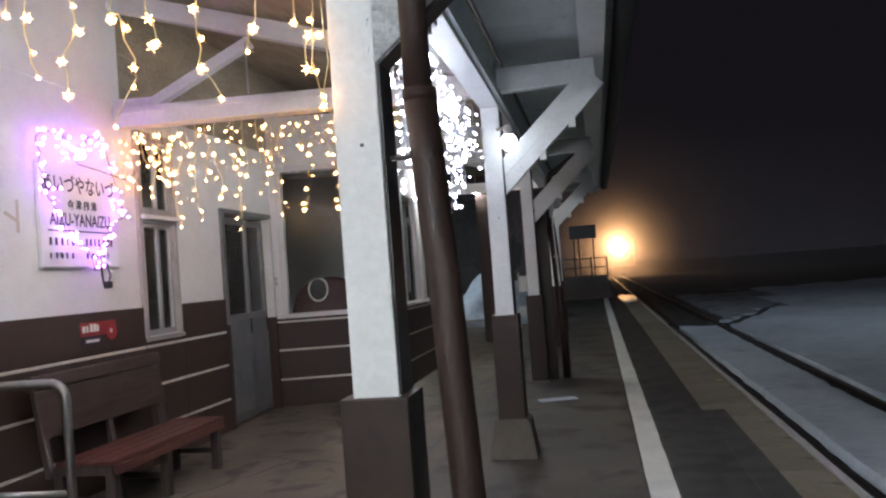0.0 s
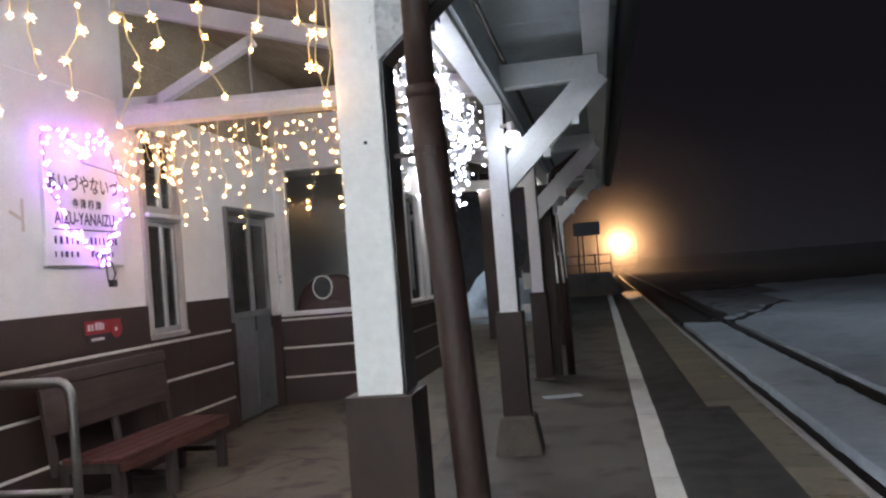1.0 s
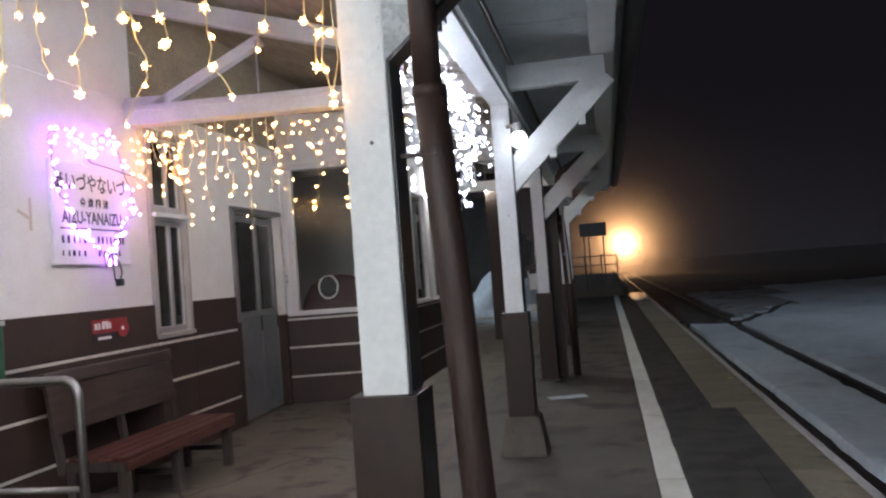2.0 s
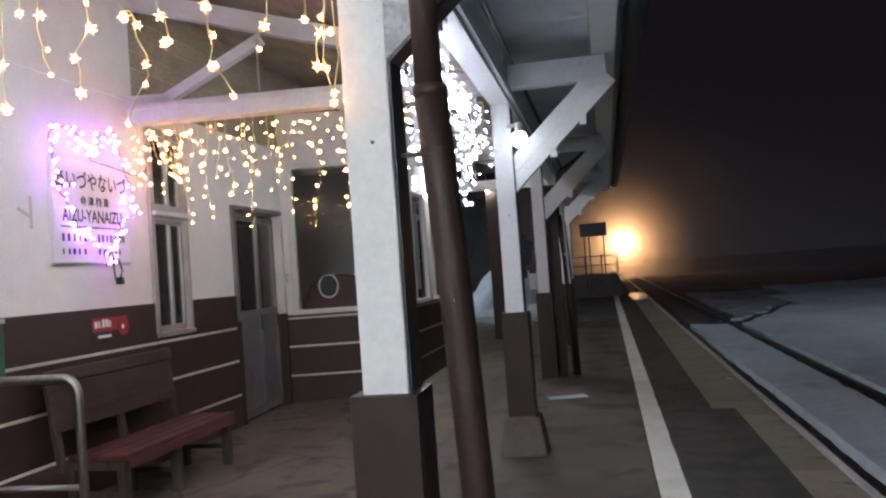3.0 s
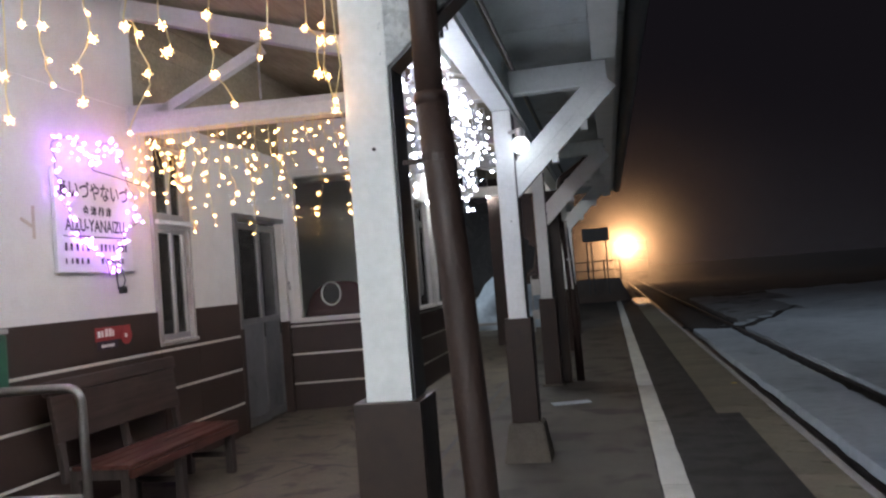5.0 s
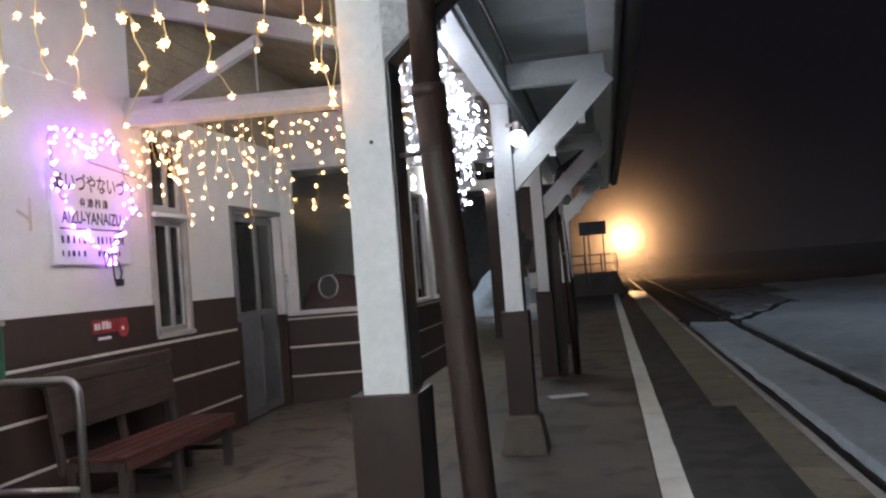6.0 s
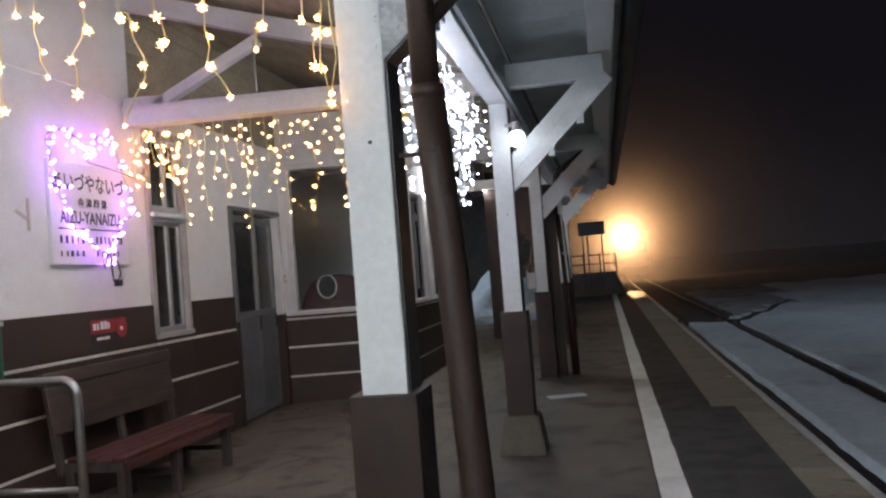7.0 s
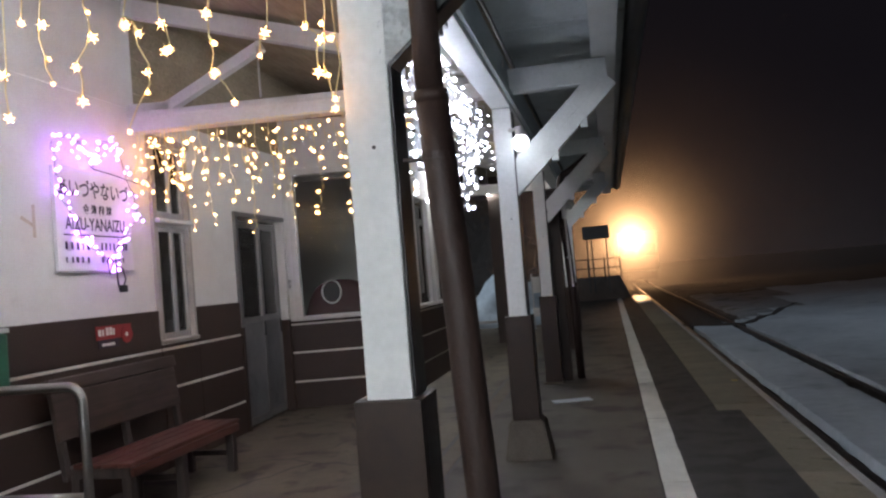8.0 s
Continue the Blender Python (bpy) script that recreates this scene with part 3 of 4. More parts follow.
for a, b, dy in ((x0 + 0.012, mid + 0.05, 0.02), (mid - 0.05, x1 - 0.012, 0.062)):
    leaf = part("leaf", boxed(a + 0.061, b - 0.061, dy + 0.006, dy + 0.03, 0.10, 1.08, 0.003), M_ALUPANEL, door, "plain grey metal door panel")
    bm = bmesh.new()
    box(bm, a, a + 0.06, dy, dy + 0.036, 0.02, z1 - 0.03, 0.004)
    box(bm, b - 0.06, b, dy, dy + 0.036, 0.02, z1 - 0.03, 0.004)
    box(bm, a + 0.0605, b - 0.0605, dy, dy + 0.036, 0.02, 0.0985, 0.004)
    box(bm, a + 0.0605, b - 0.0605, dy, dy + 0.036, 1.0815, 1.14, 0.004)
    box(bm, a + 0.0605, b - 0.0605, dy, dy + 0.036, z1 - 0.10, z1 - 0.03, 0.004)
    part("stile", bm, M_DOORALU, leaf)
    part("pane", boxed(a + 0.055, b - 0.055, dy + 0.014, dy + 0.02, 1.13, z1 - 0.09), M_GLASS, leaf).visible_shadow = False
    part("handle", boxed(b - 0.045, b - 0.025, dy - 0.012, dy - 0.0005, 0.92, 1.08, 0.003), M_BLACK, leaf, "dark recessed pull")

# the bay: a wall square to the platform with a large window, and a wall along it
to_bay = Matrix.Translation((WALL, BAY_Y, 0)) @ Matrix.Rotation(radians(11.3), 4, "Z")
BLEN = (BAY_X - WALL) / math.cos(radians(11.3))
BW = (0.11, 1.10, 1.07, 2.74)
bay = new("wall_bay", mesh_of("wall_bay", wall_with_holes(bmesh.new(), BLEN, 3.4, 0.14, [BW]), M_PLASTER))
bay.matrix_basis = to_bay
tagged(bay, "white plastered wall of the office bay", "wall", kind="structure")
dado_on(to_bay, [(-0.005, BLEN + 0.02, 0.0, 1.02)], "dado_bay", "dark brown boarded dado under the bay window")
bw = thing("window_2", (0, 0, 0), "large single-pane office window with a grey frame", "window", kind="structure")
bw.matrix_basis = to_bay
x0, x1, z0, z1 = BW
for a, b, c, e in ((x0 - 0.04, x0 + 0.03, z0, z1), (x1 - 0.03, x1 + 0.04, z0, z1), (x0 - 0.04, x1 + 0.04, z1 + 0.002, z1 + 0.07)):
    part("window_frame", boxed(a, b, -0.03, 0.11, c, e, 0.004), M_TRIM, bw)
part("window_sill", boxed(x0 - 0.05, x1 + 0.05, -0.06, 0.11, z0 - 0.05, z0 - 0.002, 0.006), M_TRIM, bw)
part("pane", boxed(x0 + 0.03, x1 - 0.03, 0.04, 0.046, z0, z1), M_GLASS, bw).visible_shadow = False

bay_front_y = BAY_Y + (BAY_X - WALL) * math.tan(radians(11.3))
to_front = Matrix.Translation((BAY_X, bay_front_y, 0)) @ Matrix.Rotation(radians(90), 4, "Z")
FLEN = BAY_END - bay_front_y
FW = [(0.25, 1.75, 1.07, 2.5), (2.15, 3.6, 1.07, 2.5)]
fr = new("wall_front", mesh_of("wall_front", wall_with_holes(bmesh.new(), FLEN, 3.4, 0.14, FW), M_PLASTER))
fr.matrix_basis = to_front
tagged(fr, "plastered front wall of the bay along the platform", "wall", kind="structure")
dado_on(to_front, [(0.0, FLEN, 0.0, 1.02)], "dado_front", "dark brown boarded dado of the bay's front")
for x0, x1, z0, z1 in FW:
    w3 = thing("window_3", (0, 0, 0), "wide sliding office window with aluminium frames", "window", kind="structure")
    w3.matrix_basis = to_front
    for a, b in ((x0 - 0.03, x0 + 0.04), ((x0 + x1) / 2 - 0.03, (x0 + x1) / 2 + 0.03), (x1 - 0.04, x1 + 0.03)):
        part("window_frame", boxed(a, b, -0.03, 0.06, z0, z1, 0.004), M_ALU, w3)
    part("window_sill", boxed(x0 - 0.04, x1 + 0.04, -0.07, 0.06, z0 - 0.05, z0 - 0.002, 0.006), M_TRIM, w3)
    part("pane", boxed(x0, x1, 0.01, 0.015, z0, z1), M_GLASS, w3).visible_shadow = False
solid("wall_end", boxed(-9, BAY_X - 0.002, BAY_END, BAY_END + 0.15, 0, 3.4), M_PLASTER, "end wall of the station building", "wall", kind="structure")
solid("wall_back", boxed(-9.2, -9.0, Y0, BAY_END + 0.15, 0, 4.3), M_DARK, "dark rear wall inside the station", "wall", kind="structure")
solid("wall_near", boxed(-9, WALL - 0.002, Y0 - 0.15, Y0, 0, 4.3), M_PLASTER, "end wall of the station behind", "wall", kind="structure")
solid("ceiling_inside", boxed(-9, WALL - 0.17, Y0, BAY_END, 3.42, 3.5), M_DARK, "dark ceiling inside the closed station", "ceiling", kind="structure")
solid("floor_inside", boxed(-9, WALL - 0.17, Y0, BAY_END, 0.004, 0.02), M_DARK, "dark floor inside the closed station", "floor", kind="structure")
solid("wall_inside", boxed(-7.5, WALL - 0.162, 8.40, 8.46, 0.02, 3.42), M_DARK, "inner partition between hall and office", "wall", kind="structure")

# ---- canopy: posts, trusses, plates, roof ----
def canopy_post(x, y, foot):
    """A post; foot: the height of its tapered footing, or 0 where the boards reach the floor."""
    t = thing("post", (x, y, 0), "square white canopy post with brown boards " + ("over a concrete footing" if foot else "down to the floor"), "post", "canopy posts")
    part("shaft", boxed(-0.069, 0.069, -0.069, 0.069, 1.0, 2.63, 0.006), M_PAINT, t)
    low = foot - 0.01 if foot else 0.012
    for a, b, c, e in ((-0.10, 0.10, -0.10, -0.071), (-0.10, 0.10, 0.071, 0.10), (-0.10, -0.0715, -0.0705, 0.0705), (0.0715, 0.10, -0.0705, 0.0705)):
        part("cladding_board", boxed(a, b, c, e, low, 1.062, 0.004), M_BROWN, t, "glossy brown board")
    bm = bmesh.new()
    if foot:
        bmesh.ops.create_cone(bm, cap_ends=True, segments=4, radius1=0.245, radius2=0.178, depth=foot, matrix=Matrix.Translation((0, 0, foot / 2)) @ Matrix.Rotation(radians(45), 4, "Z"))
        bmesh.ops.bevel(bm, geom=bm.edges[:], offset=0.012, segments=2, affect="EDGES")
        for v in bm.verts:
            v.co += 0.006 * noise.noise_vector(v.co * 9)
    else:
        box(bm, -0.13, 0.13, -0.13, 0.13, 0.0, 0.03, 0.01)
    part("footing", bm, M_BASE, t, "tapered concrete footing" if foot else "flat concrete footing")
    # A black strip covers nearly the whole track side of the shaft.
    part("conduit", boxed(0.0695, 0.078, -0.06, 0.069, 1.064, 2.6, 0.003), M_BLACK, t, "flat black strip on the track side")
    part("nail", rod(bmesh.new(), (0.012, -0.0695, 1.79), (0.012, -0.0735, 1.79), 0.0055), M_BLACK, t)
    return t


POST_AT = {2.2: -0.645, 9.45: -0.755, 13.1: -0.76, 16.75: -0.77}
for y in POSTS_Y:
    canopy_post(POST_AT.get(y, POST_X), y, 0.29 if y == 5.8 else 0.0)


def film_sheet(lift):
    """A crumpled clear sheet laid against the side of a brace."""
    bm = bmesh.new()
    nx, nz = 22, 14
    rows = []
    for j in range(nz + 1):
        row = []
        for i in range(nx + 1):
            x = 0.01 + 0.42 * i / nx
            low = 1.888 + 0.975 * x + lift
            z = low + 0.27 * j / nz
            y = -0.062 - 0.02 * abs(noise.noise((x * 26, z * 11, 2))) - 0.008 * noise.noise((x * 60, z * 40, 5))
            row.append(bm.verts.new((x, y, z)))
        rows.append(row)
    for j in range(nz):
        for i in range(nx):
            bm.faces.new((rows[j][i], rows[j][i + 1], rows[j + 1][i + 1], rows[j + 1][i]))
    return bm


def truss(x, y, lift=0.0, film=False):
    t = thing("roof_truss", (x, y, 0), "white-painted canopy truss with clear film over its brace" if film else "white-painted timber truss of the platform canopy", "truss", "canopy trusses", rz=LEAN)
    s = 1 / math.cos(radians(LEAN))
    wall_x = (WALL - POST_X) * s + 0.004
    part("tie_beam", beam(bmesh.new(), (wall_x, 0, 2.845), (-0.07, 0, 2.815), 0.12, 0.165), M_TRIM, t)
    part("batten", beam(bmesh.new(), (wall_x, -0.068, 2.90), (-0.07, -0.068, 2.87), 0.014, 0.05), M_TRIM, t)
    part("rafter", beam(bmesh.new(), (wall_x, 0, 3.81), (0.03, 0, 2.93), 0.10, 0.15), M_TRIM, t)
    part("strut", beam(bmesh.new(), (-2.78, 0, 2.90), (-1.86, 0, 3.355), 0.085, 0.085), M_TRIM, t)
    part("sole", beam(bmesh.new(), (wall_x, 0, 2.965), (-2.66, 0, 2.955), 0.085, 0.07), M_TRIM, t)
    part("tie_rod", rod(bmesh.new(), (-1.88, -0.055, 2.93), (-1.88, -0.055, 3.34), 0.009), M_ALU, t)
    part("outrigger", beam(bmesh.new(), (0.07, 0, 2.835), (0.80, 0, 2.845), 0.11, 0.18), M_PAINT, t)
    # the knee brace: two planks, one under the other, with stub ends below
    part("brace", beam(bmesh.new(), (0.03, -0.012, 2.125 + lift), (0.76, -0.012, 2.83 + min(lift, 0.02)), 0.085, 0.106), M_PAINT, t)
    part("brace", beam(bmesh.new(), (0.03, -0.008, 1.985 + lift), (0.83, -0.008, 2.765 + min(lift, 0.05)), 0.09, 0.098), M_PAINT, t)
    for cx, cz in ((0.345, 2.20), (0.575, 2.425)):
        part("stub", boxed(cx, cx + 0.055, -0.05, 0.045, cz + lift, cz + 0.10 + lift, 0.006), M_PAINT, t)
    if film:
        # Black strip paints the brace's underside as lying in shade.
        part("shade_strip", beam(bmesh.new(), (0.03, -0.008, 1.912 + lift), (0.83, -0.008, 2.692 + min(lift, 0.05)), 0.11, 0.012, 0.002), M_BLACK, t, "black strip painting shade under the brace")
        part("film", film_sheet(lift), M_FILM, t, "crumpled clear plastic film", True)
    return t


truss0 = truss(POST_X, POSTS_Y[2])
truss(-0.61, POSTS_Y[1], 0.11, True)
for x, y in ((POST_X, POSTS_Y[0]), (-0.73, POSTS_Y[3]), (-0.73, POSTS_Y[4])):
    copy_thing(truss0, pose(x, y, 0, 0, 0, LEAN))

CAN0, CAN1 = -4.5, 17.4
solid("plate_beam", boxed(-0.765, -0.615, CAN0, CAN1, 2.632, 2.775, 0.006), M_PAINT, "white-painted beam along the tops of the posts", "beam")
solid("plate_fascia", boxed(-0.70, -0.655, CAN0, CAN1, 2.777, 3.103), M_SOFFIT, "grey board above the post plate", "board")
solid("plate_rail", boxed(-0.612, -0.585, CAN0, CAN1, 2.66, 2.72, 0.004), M_SOFFIT, "grey conduit board along the post plate", "beam")
solid("eave_purlin", boxed(0.01, 0.19, CAN0, CAN1, 2.95, 3.10, 0.006), M_PAINT, "white-painted eave purlin of the canopy", "beam")
bm = bmesh.new()
yy = CAN0
while yy < CAN1:
    box(bm, -0.62, 0.30, yy, yy + 0.895, 3.105, 3.125, 0.003)
    yy += 0.9
solid("canopy_soffit", bm, M_SOFFIT, "pale grey painted soffit sheets of the canopy", "ceiling", kind="structure")
bm = bmesh.new()
for k in range(26):
    a, b = k / 26, (k + 0.965) / 26
    box(bm, WALL + 0.01 + (3.05) * a, WALL + 0.01 + 3.05 * b, CAN0, CAN1, 3.94 - 0.89 * (a + b) / 2, 3.96 - 0.89 * (a + b) / 2, 0.003)
solid("canopy_ceiling", bm, M_ROOFBOARD, "tan-brown roof boards under the sloping canopy", "ceiling", kind="structure")
bm = bmesh.new()
prof = [(WALL - 0.3, 4.15), (-0.66, 3.18), (0.34, 3.13), (0.34, 3.16), (-0.6, 3.25), (WALL - 0.3, 4.25)]
a = [bm.verts.new((x, CAN0 - 0.2, z)) for x, z in prof]
b = [bm.verts.new((x, CAN1 + 0.2, z)) for x, z in prof]
for i in range(6):
    bm.faces.new((a[i], a[(i + 1) % 6], b[(i + 1) % 6], b[i]))
bm.faces.new(a)
bm.faces.new(b[::-1])
solid("roof", bm, M_ROOFMETAL, "dark sheet-metal canopy roof", "roof", kind="structure")
bm = bmesh.new()
pts = [(0.31 + 0.075 * math.cos(math.pi + math.pi * i / 8) + 0.02, 0, 3.08 + 0.075 * math.sin(math.pi + math.pi * i / 8)) for i in range(9)]
sect = [(x, z) for x, _, z in pts] + [(x * 0.97 + 0.01, z + 0.012) for x, _, z in reversed(pts)]
a = [bm.verts.new((x, CAN0, z)) for x, z in sect]
b = [bm.verts.new((x, CAN1, z)) for x, z in sect]
for i in range(len(sect)):
    bm.faces.new((a[i], a[(i + 1) % len(sect)], b[(i + 1) % len(sect)], b[i]))
solid("gutter", bm, M_GUTTER, "dark half-round gutter along the canopy eave", "gutter", smooth=True)


def drainpipe(label, at, upper, lower, r):
    """A thin upper pipe pushed into a wider, leaning lower one, held by a strap."""
    p = thing("drainpipe", at, label, "drainpipe", "drainpipes")
    part("upper_pipe", tube(bmesh.new(), upper, r * 0.87, 16), M_PIPE, p, "", True)
    part("lower_pipe", tube(bmesh.new(), lower, r, 18), M_PIPE, p, "", True)
    x, y, z = lower[0]
    part("collar", rod(bmesh.new(), (x, y, z - 0.03), (x, y, z + 0.004), r * 1.04, seg=18), M_PIPE, p, "", True)
    bm = bmesh.new()
    box(bm, x - 0.10, x - 0.03, y + 0.015, y + 0.03, 1.727, 1.740, 0.003)
    rod(bm, (x + 0.008, y, 1.722), (x + 0.009, y, 1.742), r * 1.05, seg=18)
    part("bracket", bm, M_PIPE, p, "rusty iron pipe bracket")
    return p


drainpipe("rusty brown drainpipe leaning beside a canopy post", (POST_X, POSTS_Y[1], 0),
          [(0.92, -0.05, 3.02), (0.80, -0.08, 2.96), (0.55, -0.12, 2.75), (0.32, -0.14, 2.52), (0.262, -0.14, 2.42), (0.25, -0.14, 2.30), (0.25, -0.14, 1.88)],
          [(0.253, -0.14, 1.91), (0.268, -0.14, 1.64), (0.283, -0.138, 1.38), (0.307, -0.135, 0.8), (0.34, -0.13, 0.12), (0.342, -0.13, 0.01)], 0.046)
drainpipe("brown drainpipe with an elbow under the canopy eave", (POST_X, POSTS_Y[3], 0),
          [(0.75, 0.20, 2.90), (0.45, 0.24, 2.68), (0.29, 0.25, 2.58), (0.23, 0.25, 2.55), (0.195, 0.25, 2.50), (0.183, 0.25, 2.42), (0.185, 0.25, 1.88)],
          [(0.187, 0.25, 1.92), (0.215, 0.25, 1.5), (0.235, 0.25, 0.8), (0.246, 0.25, 0.01)], 0.05)
casing = thing("pipe_casing", (POST_X, POSTS_Y[3], 0), "tall dark brown boarded casing beside a canopy post", "casing")
part("front_board", boxed(0.0, 0.145, 0.135, 0.155, 0.01, 2.36, 0.004), M_BROWN, casing)
for a in (0.0, 0.127):
    part("side_board", boxed(a, a + 0.018, 0.157, 0.285, 0.01, 2.36, 0.004), M_BROWN, casing)
part("lid", boxed(-0.01, 0.155, 0.13, 0.29, 2.362, 2.385, 0.004), M_BROWN, casing)

# ---- lamps of the platform ----
globe = thing("platform_lamp", (-0.55, 5.62, 2.335), "lit white globe lamp fixed to a canopy post", "lamp")
bm = bmesh.new()
bmesh.ops.create_uvsphere(bm, u_segments=20, v_segments=12, radius=0.062)
part("globe", bm, M_GLOBE, globe, "glowing white glass globe", True)
bm = bmesh.new()
rod(bm, (0, 0, 0.05), (0, 0, 0.12), 0.035, seg=14)
rod(bm, (-0.09, 0.12, 0.12), (0.0, 0.0, 0.11), 0.014)
part("holder", bm, M_ALU, globe)


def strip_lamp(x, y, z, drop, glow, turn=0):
    f = thing("strip_light", (x, y, z), "fluorescent strip light under the canopy, placed for its light", "lamp", "strip lights", rz=turn)
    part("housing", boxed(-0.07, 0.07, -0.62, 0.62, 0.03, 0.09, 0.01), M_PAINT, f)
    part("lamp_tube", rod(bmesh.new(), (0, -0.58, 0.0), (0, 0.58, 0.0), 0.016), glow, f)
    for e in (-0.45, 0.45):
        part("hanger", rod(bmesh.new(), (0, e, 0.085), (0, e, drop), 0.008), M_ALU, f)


strip_lamp(-2.1, 2.95, 3.06, 0.44, M_TUBE)
strip_lamp(-1.3, 7.2, 3.0, 0.3, M_TUBE)
strip_lamp(-0.88, 3.85, 2.62, 0.52, M_TUBE)
# Two strips added out of sight to fill the far platform with light.
strip_lamp(-2.2, 11.3, 2.95, 0.5, M_TUBEFILL)
strip_lamp(-2.2, 15.5, 2.95, 0.5, M_TUBEFILL)
# Added behind the viewpoint to brighten the soffit.
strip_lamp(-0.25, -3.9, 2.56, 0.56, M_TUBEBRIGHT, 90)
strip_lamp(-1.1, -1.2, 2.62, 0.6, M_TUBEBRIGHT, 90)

# ---- pole lamp added beside the track, behind the viewpoint ----
pole = thing("pole_lamp", (0.75, -14.35, 0), "tall steel pole lamp added out of view for track and snow", "lamp")
part("pole", rod(bmesh.new(), (0, 0, 0), (0, 0, 9.0), 0.07, 0.045), M_ALU, pole)
part("arm", rod(bmesh.new(), (0, 0, 8.9), (0.9, 0.3, 9.1), 0.03), M_ALU, pole)
part("head", boxed(0.75, 1.15, 0.1, 0.6, 9.07, 9.16, 0.02), M_ALU, pole)
ld = bpy.data.lights.new("added_pole_glow", "AREA")
ld.shape, ld.size, ld.size_y, ld.energy, ld.color = "RECTANGLE", 0.4, 0.5, 26, (0.80, 0.90, 1.0)
ld.spread = radians(110)
new("added_pole_glow", ld).matrix_basis = look((1.7, -14.0, 9.04), (9.0, 24.0, 0))


# A second pole lamp, added beside the view to light the snow field.
far_lamp = thing("pole_lamp", (13.2, 10.3, 0.0), "steel pole lamp added out of view for the snow field", "lamp")
part("pole", rod(bmesh.new(), (0, 0, -0.3), (0, 0, 6.6), 0.06, 0.045), M_ALU, far_lamp)
part("arm", rod(bmesh.new(), (0, 0, 6.5), (-1.4, 0.2, 6.7), 0.03), M_ALU, far_lamp)
part("head", boxed(-1.8, -1.3, 0.0, 0.4, 6.67, 6.76, 0.02), M_ALU, far_lamp)
ld = bpy.data.lights.new("added_field_glow", "AREA")
ld.shape, ld.size, ld.size_y, ld.energy, ld.color = "RECTANGLE", 0.45, 0.35, 105, (0.78, 0.90, 1.0)
ld.spread = radians(84)
new("added_field_glow", ld).matrix_basis = look((11.6, 10.5, 6.64), (5.8, 18.0, 0))


# ---- strings of lights ----
STAR = (2.4, 0.42)   # spike and core scale: star-like caps, drawn out to imitate glare


def hang_bulbs(t, places, r, mat, label, star=STAR):
    """Each bulb a small part on one shared mesh; those past the first 300 are joined."""
    bm = bmesh.new()
    bmesh.ops.create_icosphere(bm, subdivisions=2, radius=r)
    for v in bm.verts:
        v.co *= star[0] if len(v.link_edges) == 5 else star[1]
    shape = [v.co.copy() for v in bm.verts]
    sides = [[v.index for v in fa.verts] for fa in bm.faces]
    me = mesh_of("bulb", bm, mat)
    for at in places[:300]:
        ob = new("bulb", me)
        ob.parent = t
        ob.matrix_basis = pose(*at, random.uniform(-60, 60), random.uniform(-60, 60), 0) @ Matrix.Scale(random.choice((0.62, 0.75, 0.9, 1.15)), 4)
    if len(places) > 300:
        vs, fs = [], []
        for at in places[300:]:
            tilt = Euler((random.uniform(-0.9, 0.9), random.uniform(-0.9, 0.9), 0)).to_matrix() * random.choice((0.7, 0.85, 1.0, 1.15))
            fs += [[len(vs) + k for k in side] for side in sides]
            vs += [Vector(at) + tilt @ c for c in shape]
        rest = bpy.data.meshes.new("bulb_cluster")
        rest.from_pydata(vs, [], fs)
        rest.materials.append(mat)
        ob = new("bulb_cluster", rest)
        ob.parent = t
        tagged(ob, label, kind="stuff")


def strand(wires, places, top, length, wr, br, gap, sway=0.02, side=0.035):
    """One hanging cable with bulbs on short stalks."""
    top = Vector(top)
    n = max(2, int(length / gap))
    pts, ph = [], random.uniform(0, 6)
    for i in range(2 * n + 1):
        f = i / (2 * n)
        pts.append(top + Vector((sway * math.sin(ph + f * 5.0) * f + random.uniform(-1, 1) * sway * 0.35 * f, random.uniform(-1, 1) * sway * 0.6 * f, -length * f)))
    tube(wires, pts, wr, 5)
    for i in range(2, 2 * n + 1, 2):
        p = pts[i]
        if i == 2 * n:
            places.append(p - Vector((0, 0, br)))
        else:
            q = p + Vector((random.choice((-1, 1)) * random.uniform(0.3, 1.0) * side, random.uniform(-0.4, 0.4) * side, random.uniform(-0.9, 0.2) * side))
            tube(wires, [p, (p + q) / 2 + Vector((0, 0, 0.15 * side)), q], wr * 0.9, 5)
            places.append(q)


def light_string(label, anchors, mat, wr, br, gap, sway, side, cable=M_WIRE, star=STAR):
    """Anchors: (x, y, z, length) of each hanging cable, in order along the main cable."""
    t = thing("string_lights", anchors[0][:3], label, "string lights", "strings of lights")
    o = Vector(anchors[0][:3])
    wires, places, main = bmesh.new(), [], []
    for i, (x, y, z, ln) in enumerate(anchors):
        p = Vector((x, y, z)) - o
        main.append(p)
        if i + 1 < len(anchors):
            main.append((p + Vector(anchors[i + 1][:3]) - o) / 2 - Vector((0, 0, 0.012)))
        strand(wires, places, p, ln, wr, br, gap, sway, side)
    tube(wires, main, wr * 1.2, 5)
    part("cable", wires, cable, t, "thin pale cable")
    hang_bulbs(t, places, br, mat, "small glowing bulbs", star)
    return t


def on_truss(x, y_post, off=-0.085):
    return y_post + (x - POST_X) * math.tan(radians(LEAN)) + off


